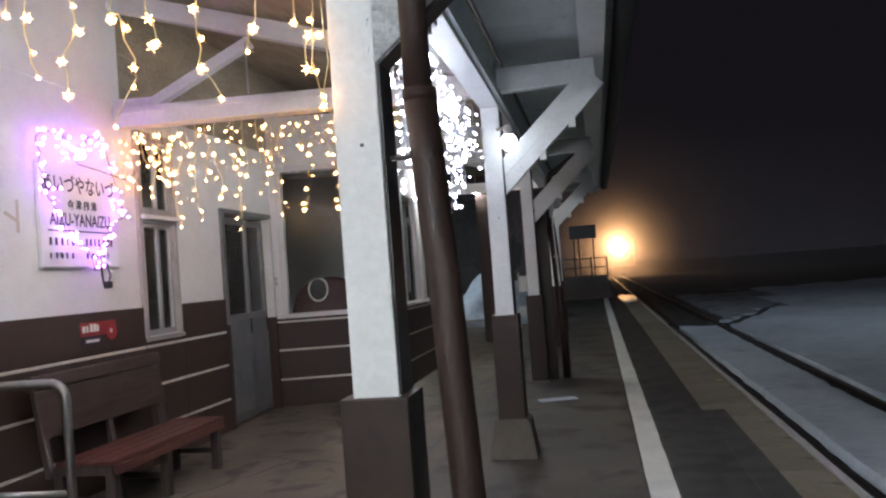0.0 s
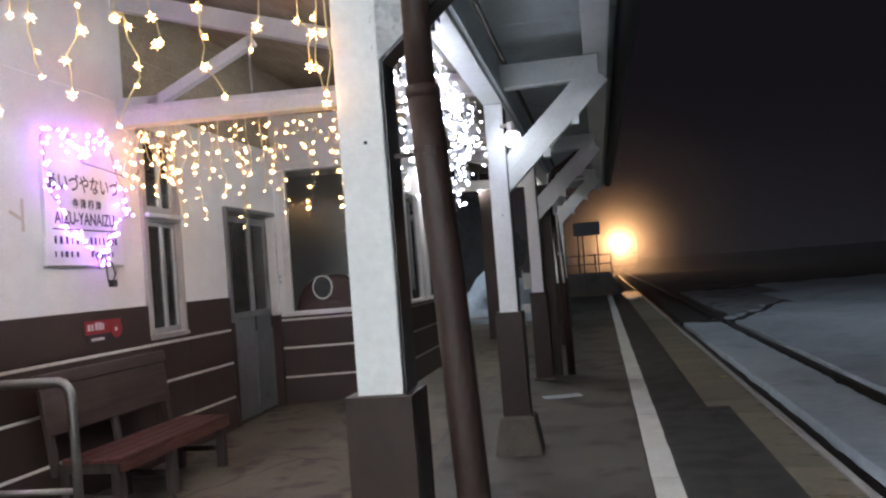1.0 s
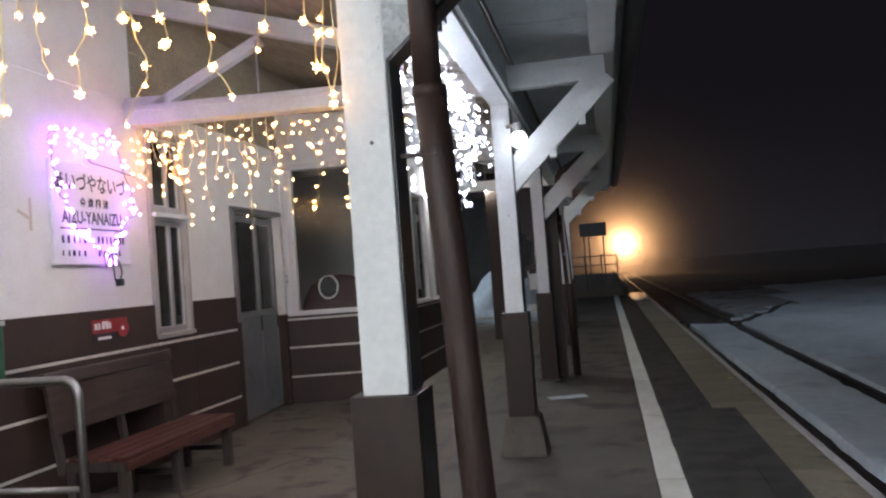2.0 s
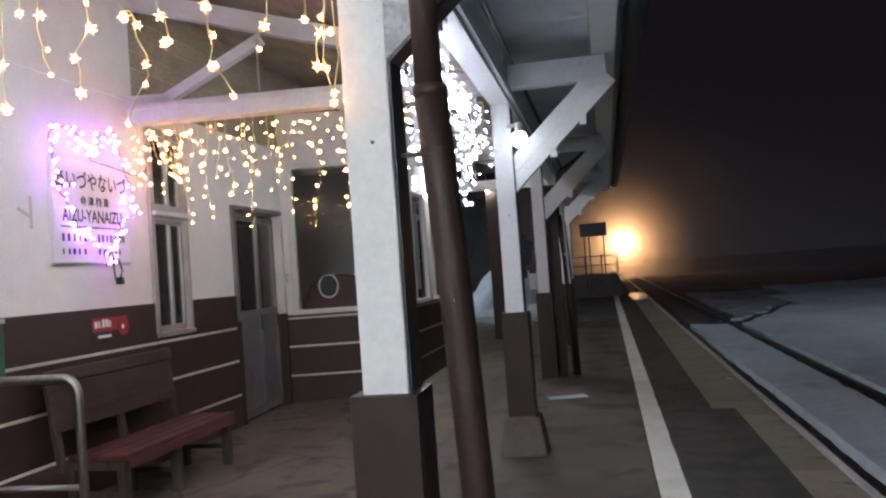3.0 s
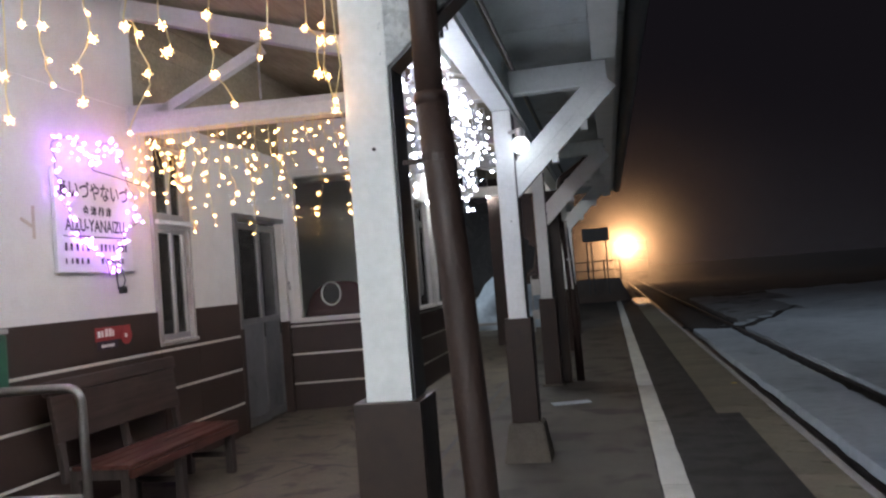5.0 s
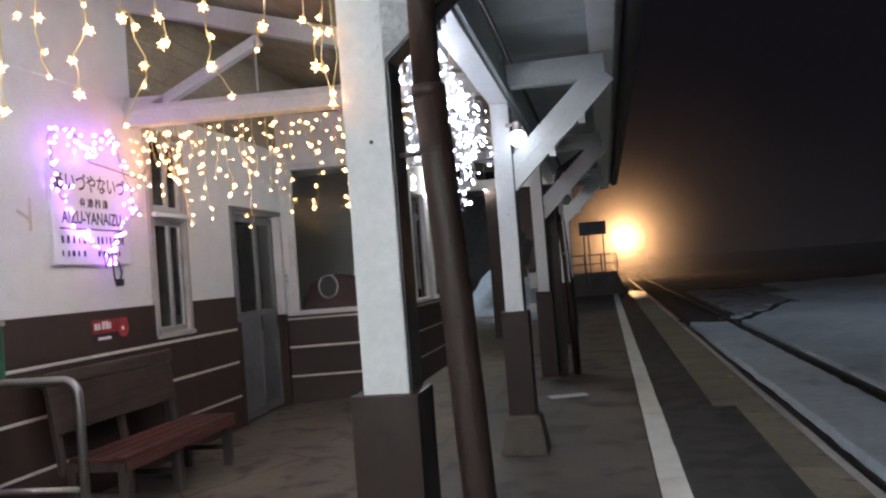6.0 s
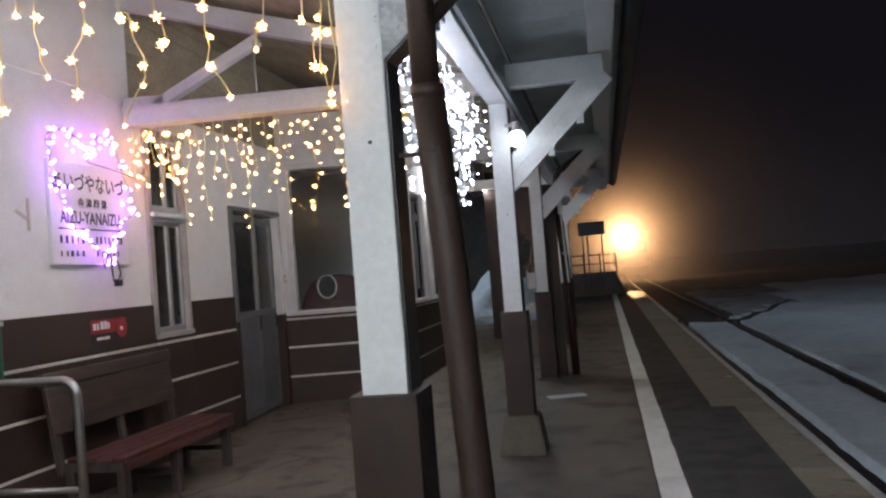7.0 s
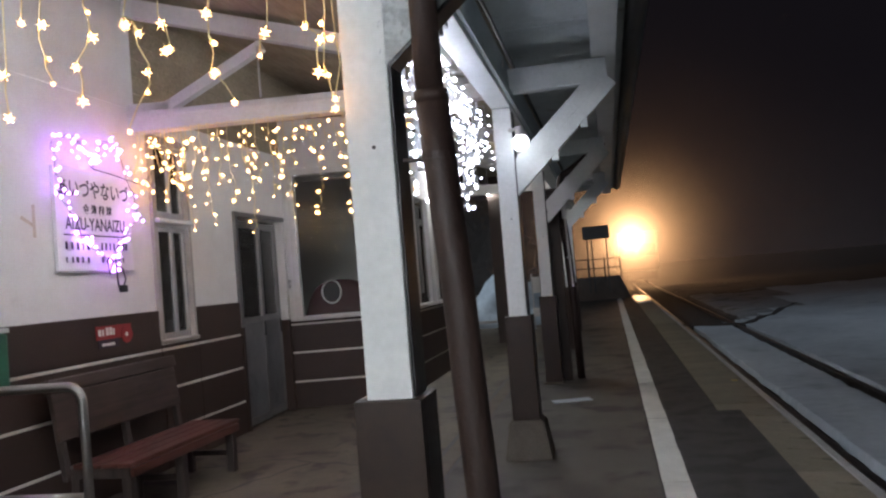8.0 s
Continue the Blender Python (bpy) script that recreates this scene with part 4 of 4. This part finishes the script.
# first row, close by: the (x, z) of each bulb down its cable
ROW_ONE = [
    [(-1.625, 2.267), (-1.624, 2.167), (-1.614, 2.087)], [(-1.693, 2.281)], [(-1.478, 2.289), (-1.477, 2.216), (-1.54, 2.132), (-1.514, 2.02)],
    [(-1.364, 2.237), (-1.315, 2.203), (-1.308, 2.088), (-1.298, 2.022), (-1.378, 1.914)], [(-1.253, 2.23), (-1.243, 2.145), (-1.223, 2.146)],
    [(-1.106, 2.24), (-1.082, 2.146), (-1.092, 2.059), (-1.036, 1.963)], [(-0.922, 2.156), (-0.948, 2.093)],
    [(-0.806, 2.164), (-0.763, 2.123), (-0.777, 2.026)], [(-0.76, 2.17), (-0.749, 2.015), (-0.73, 1.91)], [(-0.733, 2.121), (-0.728, 1.938)], [(-1.782, 2.135), (-1.775, 1.999)],
]


def bent_strings(label, strands, y_post, off, z_top, mat, r, star):
    """Cables that wander from bulb to bulb, each bulb on a short stalk."""
    t = thing("string_lights", (strands[0][0][0], y_post, z_top), label, "string lights", "strings of lights")
    o = Vector((strands[0][0][0], y_post, z_top))
    wires, places, main = bmesh.new(), [], []
    for way in sorted(strands, key=lambda w: w[0][0]):
        x0 = way[0][0] + random.uniform(-0.02, 0.02)
        top = Vector((x0, on_truss(x0, y_post, off), z_top)) - o
        main += [top, top + Vector((0.04, 0, -0.012))]
        pts = [top, top + Vector((random.uniform(-0.02, 0.02), 0, -0.17))]
        for k, (x, z) in enumerate(way):
            b = Vector((x, on_truss(x, y_post, off) + random.uniform(-0.02, 0.01), z)) - o
            last = k == len(way) - 1
            knot = b + (Vector((0, 0, 0.012)) if last else Vector((random.choice((-1, 1)) * random.uniform(0.004, 0.016), 0, random.uniform(0.01, 0.03))))
            mid = (pts[-1] + knot) / 2 + Vector((random.uniform(-0.013, 0.013), random.uniform(-0.01, 0.01), 0))
            pts += [mid, knot]
            if not last:
                tube(wires, [knot, (knot + b) / 2 + Vector((0, 0, 0.004)), b], 0.0022, 5)
            places.append(b)
        tube(wires, pts, 0.0023, 6)
    tube(wires, main, 0.003, 5)
    part("cable", wires, M_WIRE, t, "thin pale cable", True)
    hang_bulbs(t, places, r, mat, "small glowing bulbs", star)
    return t


random.seed(11)
unseen = [[(-3.5 + 0.17 * i + random.uniform(-0.03, 0.03), z) for z in (2.5, 2.38, 2.24, 2.12)[:random.choice((2, 3, 4))]] for i in range(10)]
bent_strings("warm white icicle lights hanging from the near truss", ROW_ONE + unseen, POSTS_Y[1], -0.085, 2.72, M_WARM, 0.0041, (4.6, 0.55))
random.seed(12)
# second row: (x, height of its lowest bulb)
ROW_TWO = [(-3.19, 1.93), (-3.14, 2.28), (-3.07, 2.38), (-3.0, 1.96), (-2.92, 2.28), (-2.84, 2.13), (-2.71, 2.36), (-2.68, 1.87), (-2.61, 2.28), (-2.5, 2.14), (-2.43, 2.34), (-2.38, 1.96), (-2.31, 2.38), (-2.2, 2.48), (-2.14, 1.98), (-2.07, 2.48), (-1.97, 2.4), (-1.9, 2.24), (-1.86, 1.97)]
row = [(x, on_truss(x, POSTS_Y[2], -0.09), 2.76, random.uniform(0.12, 0.68)) for x in (-3.6 + 0.034 * i for i in range(12))]
row += [(x, on_truss(x, POSTS_Y[2], -0.09), 2.76, 2.76 - low) for x, low in ROW_TWO]
row += [(x, on_truss(x, POSTS_Y[2], -0.09), 2.76, random.uniform(0.25, 0.7)) for x in (-1.75 + 0.11 * i for i in range(4))]
light_string("warm white icicle lights along the second truss", row, M_WARMFAR, 0.0026, 0.0050, 0.085, 0.04, 0.05, star=(5.0, 0.5))
random.seed(13)
row = []
y = 2.45
while y < 5.62:
    f = (y - 2.45) / 3.17
    ln = random.uniform(0.45, 0.92) * (1 - 0.35 * max(0, f - 0.75) / 0.25)
    row.append((-0.70 - 0.12 * min(1, f * 2) + random.uniform(-0.03, 0.03), y, 2.625, ln))
    y += random.uniform(0.06, 0.105)
light_string("dense curtain of cold white lights under the post plate", row, M_COLD, 0.0022, 0.0048, 0.062, 0.03, 0.045, M_WIREPALE, star=(3.0, 0.62))

junction = thing("junction_box", (-0.645, 3.35, 2.60), "small grey junction box under the canopy beam", "box")
part("case", boxed(-0.03, 0.03, -0.05, 0.05, -0.08, 0.03, 0.008), M_ALU, junction)
part("gland", rod(bmesh.new(), (0, 0, -0.12), (0, 0, -0.078), 0.014), M_BLACK, junction)

# ---- station sign with its heart of lights ----
sign = thing("station_sign", (WALL + 0.004, 5.005, 2.02), "white enamel station name board with black lettering", "sign", rz=90)
part("board", boxed(-0.425, 0.425, -0.035, -0.002, -0.37, 0.37, 0.006), M_SIGN, sign)
part("edge", boxed(-0.432, 0.432, -0.03, -0.0015, -0.378, -0.3705), M_ALU, sign)


def lettering(parent, text, size, x, z, mat, wide=1.0, off=-0.0365, name="lettering"):
    cu = bpy.data.curves.new(name, "FONT")
    cu.body, cu.size, cu.extrude, cu.align_x, cu.align_y = text, size, 0.0006, "CENTER", "CENTER"
    cu.offset = 0.002
    cu.materials.append(mat)
    ob = new(name, cu)
    ob.parent = parent
    ob.matrix_basis = pose(x, off, z, 90, 0, 0) @ Matrix.Diagonal((wide, 1, 1, 1))
    return ob


lettering(sign, "あいづやないづ", 0.145, 0.0, 0.215, M_INK, 0.80)
lettering(sign, "会 津 柳 津", 0.075, 0.02, 0.075, M_INK, 0.9)
lettering(sign, "AIZU-YANAIZU", 0.128, 0.0, -0.035, M_INK, 0.76)
part("rule", boxed(-0.36, 0.36, -0.0385, -0.0352, -0.118, -0.108), M_INK, sign)
random.seed(5)
for zz, hh in ((-0.19, 0.055), (-0.29, 0.04)):
    xx = -0.35
    while xx < 0.33:
        if not -0.08 < xx < 0.03:
            w = random.uniform(0.012, 0.026)
            part("print_bar", boxed(xx, xx + w, -0.0385, -0.0352, zz - hh / 2, zz + hh / 2), M_INK, sign)
        xx += random.uniform(0.04, 0.062)

random.seed(21)
heart = thing("heart_lights", (WALL + 0.085, 5.0, 2.12), "heart-shaped string of violet-white lights round the sign", "string lights", rz=90)
wires, places = bmesh.new(), []
HEART = [(-0.07, 0.28), (-0.11, 0.36), (-0.18, 0.44), (-0.28, 0.48), (-0.40, 0.46), (-0.48, 0.40), (-0.45, 0.28), (-0.42, 0.11), (-0.38, -0.01), (-0.25, -0.12), (-0.22, -0.25), (-0.15, -0.31), (-0.05, -0.32), (0.08, -0.50), (0.11, -0.38), (0.16, -0.27), (0.27, -0.18), (0.43, -0.09), (0.45, 0.08), (0.36, 0.22), (0.31, 0.35), (0.22, 0.46), (0.16, 0.53), (0.03, 0.45), (-0.03, 0.35), (-0.07, 0.28)]
loop = []
for (xa, za), (xb, zb) in zip(HEART, HEART[1:]):
    for k in range(4):
        f = k / 4
        p = Vector((xa + (xb - xa) * f, random.uniform(-0.02, 0.02), za + (zb - za) * f))
        loop.append(p + Vector((random.gauss(0, 0.008), 0, random.gauss(0, 0.008))))
        if random.random() < 0.72:
            places.append(p + Vector((random.gauss(0, 0.024), random.uniform(-0.03, 0.01), random.gauss(0, 0.024))))
for cx, cz, n in ((-0.42, 0.43, 6), (-0.15, 0.38, 5), (0.22, 0.42, 6), (-0.14, -0.30, 8), (0.11, -0.41, 6), (-0.36, 0.03, 3), (0.4, -0.02, 3)):
    # the slack is bunched here
    places += [Vector((cx + random.gauss(0, 0.05), random.uniform(-0.03, 0.01), cz + random.gauss(0, 0.04))) for _ in range(n)]
tube(wires, loop, 0.003, 5)
tube(wires, [loop[0], loop[0] + Vector((0.2, -0.01, -0.02)), (0.5, 0.0, 0.22), (0.64, 0.02, 0.27), (0.70, 0.02, 0.33)], 0.004, 6)
tube(wires, [(0.13, -0.01, -0.42), (0.115, -0.02, -0.52), (0.14, -0.01, -0.60), (0.19, -0.01, -0.61), (0.215, -0.02, -0.54), (0.21, 0, -0.45)], 0.006, 8)
part("cable", wires, M_BLACK, heart, "black cable")
hang_bulbs(heart, places, 0.0082, M_VIOLET, "violet-white glowing bulbs", (2.1, 0.75))
part("plug", boxed(0.15, 0.21, -0.04, 0.0, -0.64, -0.585, 0.008), M_BLACK, heart, "black plug box")

# ---- small things on the wall ----
sticker = thing("poster", (WALL + 0.026, 5.14, 1.16), "small red poster with white print on the dado", "poster", rz=90)
part("sheet", boxed(-0.21, 0.21, -0.004, 0.0, -0.02, 0.08), M_RED, sticker)
part("lower_sheet", boxed(-0.19, 0.05, -0.004, 0.0, -0.085, -0.021), M_NAVY, sticker)
bm = bmesh.new()
bmesh.ops.create_cone(bm, cap_ends=True, segments=24, radius1=0.068, radius2=0.068, depth=0.004, matrix=Matrix.Translation((0.15, -0.007, 0.0)) @ Matrix.Rotation(radians(90), 4, "X"))
part("roundel", bm, M_RED, sticker)
bm = bmesh.new()
bmesh.ops.create_cone(bm, cap_ends=True, segments=18, radius1=0.016, radius2=0.016, depth=0.003, matrix=Matrix.Translation((0.14, -0.0106, 0.0)) @ Matrix.Rotation(radians(90), 4, "X"))
part("dot", bm, M_WHITEPRINT, sticker)
for i, w in enumerate((0.03, 0.022, 0.034, 0.034, 0.02)):
    part("print_bar", boxed(-0.185 + i * 0.042, -0.185 + i * 0.042 + w, -0.0065, -0.0042, 0.008, 0.055 + 0.012 * (i in (2, 3))), M_WHITEPRINT, sticker)
part("print_bar", boxed(-0.15, 0.0, -0.0065, -0.0042, -0.068, -0.048), M_WHITEPRINT, sticker)

mail = thing("wall_box", (WALL + 0.024, 3.45, 0.96), "green box with a grey rim on the wall", "box", rz=90)
part("body", boxed(-0.2, 0.39, -0.24, 0.0, 0.0, 0.32, 0.02), M_GREEN, mail)
part("rim", boxed(-0.205, 0.395, -0.245, 0.0, 0.322, 0.35, 0.006), M_ALU, mail)
tape = solid("tape_mark", box(boxed(-0.07, 0.06, -0.003, -0.001, -0.012, 0.012, m=Matrix.Rotation(radians(25), 4, "Y")), 0.04, 0.065, -0.0035, -0.0005, -0.1, 0.12), M_TAPE, "yellowed strip of old tape on the wall", "tape", at=(WALL, 4.36, 1.98), rz=90)
switch = thing("switch_box", (WALL + 0.001, 8.43, 1.46), "small grey switch box beside the door", "switch", rz=90)
part("case", boxed(-0.035, 0.035, -0.04, 0.0, -0.05, 0.05, 0.006), M_ALU, switch)
part("button", boxed(-0.014, 0.014, -0.046, -0.0402, -0.012, 0.02, 0.003), M_WHITEPRINT, switch)

# ---- bench ----
bench = thing("bench", (-3.2, 4.94, 0), "old red-brown wooden bench with a slanted backrest", "bench")
for i in range(4):
    part("seat_plank", boxed(-0.20 + 0.104 * i, -0.20 + 0.104 * i + 0.10, -0.68, 0.75, 0.375, 0.405, 0.008), M_SEAT, bench)
part("front_rail", boxed(0.19, 0.22, -0.66, 0.73, 0.315, 0.372, 0.006), M_SEAT, bench)
part("end_rail", boxed(-0.2, 0.188, -0.665, -0.635, 0.31, 0.372, 0.006), M_LEG, bench)
lean_back = Matrix.Translation((-0.27, 0, 0.52)) @ Matrix.Rotation(radians(-9), 4, "Y")
part("backrest", boxed(-0.014, 0.014, -0.70, 0.70, 0.03, 0.335, 0.008, lean_back), M_BENCH, bench)
part("top_rail", boxed(-0.03, 0.03, -0.72, 0.72, 0.337, 0.43, 0.012, lean_back), M_BENCH, bench)
for yy in (-0.66, 0.0, 0.66):
    part("back_post", beam(bmesh.new(), (-0.255, yy, 0.30), (-0.335, yy, 0.86), 0.05, 0.04), M_LEG, bench)
for yy in (-0.62, -0.02, 0.70):
    part("leg", boxed(0.12, 0.185, yy - 0.03, yy + 0.03, 0.0, 0.374, 0.006), M_LEG, bench)
    part("leg", boxed(-0.24, -0.18, yy - 0.03, yy + 0.03, 0.0, 0.374, 0.006), M_LEG, bench)
    part("stretcher", boxed(-0.178, 0.118, yy - 0.018, yy + 0.018, 0.13, 0.17, 0.004), M_LEG, bench)

rail_in = thing("handrail", (-2.71, 3.5, 0), "polished steel tube handrail with two bars", "handrail", rz=4)
part("top_tube", tube(bmesh.new(), [(-0.96, 0, 0.985)] + [(-0.05 * k - 0.09, 0, 0.99) for k in (8, 4, 1)] + [(-0.085 + 0.085 * math.sin(radians(a)), 0, 0.905 + 0.085 * math.cos(radians(a))) for a in (10, 30, 50, 70, 88)] + [(0.004, 0, 0.6), (0.006, 0, 0.0)], 0.024, 16), M_CHROME, rail_in, "", True)
part("lower_tube", rod(bmesh.new(), (-0.96, 0, 0.43), (-0.02, 0, 0.425), 0.017, seg=14), M_CHROME, rail_in, "", True)
part("flange", rod(bmesh.new(), (0.006, 0, 0.0), (0.006, 0, 0.012), 0.06, seg=20), M_CHROME, rail_in)
part("wall_bracket", rod(bmesh.new(), (-0.975, 0, 0.985), (-0.955, 0, 0.985), 0.05, seg=18), M_CHROME, rail_in)

# ---- in the office window ----
disp = thing("display_figure", (0, 0, 0), "rounded dark red display with a white ring", "display")
disp.matrix_basis = to_bay @ Matrix.Translation((0, 0.42, 0))
bm = bmesh.new()
bmesh.ops.create_uvsphere(bm, u_segments=32, v_segments=20, radius=1.0)
for v in bm.verts:
    # a broad rounded dome on a flat base
    v.co = Vector((0.53 + 0.47 * math.copysign(abs(v.co.x) ** 0.7, v.co.x), 0.06 + 0.15 * math.copysign(abs(v.co.y) ** 0.6, v.co.y), 0.02 + 1.46 * max(0.0, v.co.z + 0.35) ** 0.6 / 1.2))
part("body", bm, M_DEEPRED, disp, "", True)
bm = bmesh.new()
pts = [(0.45 + 0.115 * math.cos(2 * math.pi * i / 28), -0.10, 1.33 + 0.14 * math.sin(2 * math.pi * i / 28)) for i in range(29)]
tube(bm, pts, 0.011, 8)
part("ring", bm, M_WHITEPRINT, disp, "white painted ring", True)
bm = bmesh.new()
bmesh.ops.create_cone(bm, cap_ends=True, segments=28, radius1=0.11, radius2=0.11, depth=0.006, matrix=Matrix.Translation((0.45, -0.088, 1.33)) @ Matrix.Rotation(radians(90), 4, "X"))
part("disc", bm, M_BLACK, disp)

# ---- beyond the building ----
random.seed(41)
bm = bmesh.new()
for i in range(900):
    # an added dark wooded slope closes the view and blocks the headlamp's glow
    x = random.uniform(-34, -5.6)
    y = 40 + random.uniform(0, 9) + 0.25 * abs(x)
    h = min(9.0, 1.2 + 0.75 * abs(x + 2.2)) * random.uniform(0.25, 1.0)
    ret = bmesh.ops.create_icosphere(bm, subdivisions=1, radius=1.0)
    s = random.uniform(0.5, 1.5)
    for v in ret["verts"]:
        v.co = Vector((x, y, h)) + v.co * s * (1 + 0.5 * noise.noise(v.co * 2 + Vector((x, y, h)))) * random.uniform(0.7, 1.25)
tagged(solid("backdrop_woods", bm, M_BUSH, "dark leafless woods added to block the glow behind", "woods"), kind="stuff")
bm = bmesh.new()
bmesh.ops.create_icosphere(bm, subdivisions=4, radius=1.0)
for v in bm.verts:
    k = 1 + 0.35 * noise.noise(v.co * 1.6) + 0.12 * noise.noise(v.co * 6)
    v.co = Vector((v.co.x * 1.5 * k, v.co.y * 1.4 * k, max(-0.02, (1 - abs(v.co.x) ** 1.2 * 0.6) * v.co.z * 1.3 * k)))
solid("snow_mound", bm, M_SNOW, "heap of cleared snow beyond the station building", "snow heap", at=(-2.75, 20.8, 0.0), smooth=True)
far_rail = thing("barrier", (-3.0, 16.0, 0), "low pale barrier rail beyond the building", "barrier")
for xx in (-1.5, 0.0, 1.2):
    part("post", boxed(xx - 0.03, xx + 0.03, -0.03, 0.03, 0, 0.34, 0.004), M_ALU, far_rail)
part("rail", boxed(-1.6, 1.3, -0.025, 0.025, 0.342, 0.40, 0.006), M_ALU, far_rail)
solid("shed_post", boxed(-0.13, 0.13, -0.13, 0.13, 0, 3.3, 0.01), M_DARKBROWN, "dark timber post beyond the canopy", "post", at=(-2.1, 15.2, 0))
# White slab that paints a streak of lamplight onto the floor.
solid("lamplight_streak", boxed(-0.2, 0.2, -0.09, 0.09, 0.0095, 0.016, 0.003), M_SNOW, "thin white slab painting a lamplight streak on the platform", "snow patch", at=(-0.49, 8.1, 0), rz=18)
leaf = solid("fallen_leaf", boxed(-0.03, 0.035, -0.02, 0.025, 0, 0.003), surface("leaf_yellow", (0.45, 0.32, 0.04), (0.6, 0.45, 0.08), 20, 90, 0.7, 0.1), "small yellow leaf on the edge slabs", "leaf", at=(1.24, 8.95, 0.006))

# Lamp added out of view to light the snow heap, haze and woods.
lampost = thing("street_lamp", (-7.5, 19.0, 0), "unseen lamp added to light the snow beyond the station", "street lamp")
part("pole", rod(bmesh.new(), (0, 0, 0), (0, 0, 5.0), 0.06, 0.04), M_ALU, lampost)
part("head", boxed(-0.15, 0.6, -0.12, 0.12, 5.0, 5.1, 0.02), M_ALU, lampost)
ld = bpy.data.lights.new("added_snow_glow", "SPOT")
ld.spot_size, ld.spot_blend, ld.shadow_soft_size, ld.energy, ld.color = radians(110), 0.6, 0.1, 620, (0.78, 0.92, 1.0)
new("added_snow_glow", ld).matrix_basis = look((-7.0, 18.6, 4.9), (-3.3, 23.0, 0.6))

# One upright sheet adds the pale haze of the distance.
mist = solid("haze_bank", boxed(-12, 60, -0.01, 0.01, -0.2, 11), M_HAZE, "thin upright sheet that adds haze over the track", "mist", at=(0, 27.5, 0), kind="stuff")
cable_pipe = thing("cable_pipe", (-0.475, 9.635, 0), "thin pale cable pipe with a white box on a drainpipe", "pipe")
part("tube", rod(bmesh.new(), (0.03, 0, 1.15), (-0.005, 0, 2.03), 0.012), M_TRIM, cable_pipe)
part("case", boxed(-0.035, 0.025, -0.035, 0.012, 2.0, 2.19, 0.006), M_PAINT, cable_pipe, "white junction case")
part("clip", boxed(-0.02, 0.04, -0.014, 0.02, 1.5, 1.53, 0.003), M_ALU, cable_pipe)
stand = thing("notice_stand", (-1.68, 18.0, 0), "small pale metal stand beyond the canopy", "stand")
for xx in (-0.1, 0.1):
    part("leg", rod(bmesh.new(), (xx, 0, 0), (xx, 0, 1.3), 0.018), M_ALU, stand)
part("panel", boxed(-0.1, 0.1, -0.012, 0.012, 0.85, 1.22, 0.004), M_TRIM, stand)
part("basket", boxed(-0.12, 0.12, -0.1, 0.1, 0.3, 0.5, 0.01), M_TRIM, stand)

# ---- train ----
train = thing("train", (2.3, 61, RAIL_Z), "approaching railcar with a glaring yellow headlamp at night", "train")
part("body", boxed(-1.38, 1.38, 0.32, 20, 0.95, 3.62, 0.15), M_TRAIN, train)
for wx in (-0.8, 0.55):
    part("windscreen", boxed(wx - 0.4, wx + 0.62, 0.305, 0.318, 1.95, 2.75, 0.004), M_BLACK, train, "dark windscreen")
part("skirt", boxed(-1.25, 1.25, 0.45, 19.8, 0.35, 0.948, 0.04), M_GUTTER, train)
for wy in (2.2, 4.3, 15.7, 17.8):
    bm = bmesh.new()
    for sx in (-0.55, 0.55):
        rod(bm, (sx - 0.06, wy, 0.36), (sx + 0.06, wy, 0.36), 0.36, seg=24)
    part("wheelset", bm, M_GUTTER, train)
bm = bmesh.new()
rod(bm, (-0.35, 0.30, 3.2), (-0.35, 0.20, 3.2), 0.205, seg=24)
part("headlamp", bm, M_HEAD, train, "glaring warm headlamp")
# Upright sheets that imitate the headlamp's halo.
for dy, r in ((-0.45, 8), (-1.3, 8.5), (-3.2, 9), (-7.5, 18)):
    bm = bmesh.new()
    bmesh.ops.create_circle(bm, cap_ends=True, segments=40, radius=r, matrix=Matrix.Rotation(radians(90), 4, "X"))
    ob = part("mist", bm, M_VEILWIDE if r > 15 else M_VEIL, train, "thin sheet imitating the headlamp's halo")
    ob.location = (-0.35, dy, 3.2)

# ---- edge slabs and coping of the platform ----
edge = thing("platform_edge", (0, 0, 0), "row of worn tan edge slabs along the platform", "pavement", kind="structure")
random.seed(31)
slab = mesh_of("slab", boxed(0.0, 0.486, 0.0, 0.592, -0.08, 0.006, 0.008), M_SLAB)
for i in range(66):
    ob = new("slab", slab)
    ob.parent = edge
    ob.matrix_basis = pose(0.845, -8.6 + 0.6 * i, random.uniform(-0.004, 0.0), random.uniform(-0.25, 0.25), random.uniform(-0.25, 0.25), 0)
cop = mesh_of("coping", boxed(0.0, 0.062, 0.0, 1.19, -0.6, 0.003, 0.01), M_COPING)
for i in range(33):
    ob = new("coping", cop)
    ob.parent = edge
    ob.matrix_basis = pose(1.336 + random.uniform(-0.003, 0.003), -8.6 + 1.2 * i, 0)


def motions():
    walk(train, [(0.0, pose(2.93, 86, RAIL_Z)), (3.5, pose(2.06, 73.5, RAIL_Z)), (6.0, pose(2.0, 63.5, RAIL_Z)), (8.0, pose(1.99, 53.5, RAIL_Z))])


motions()
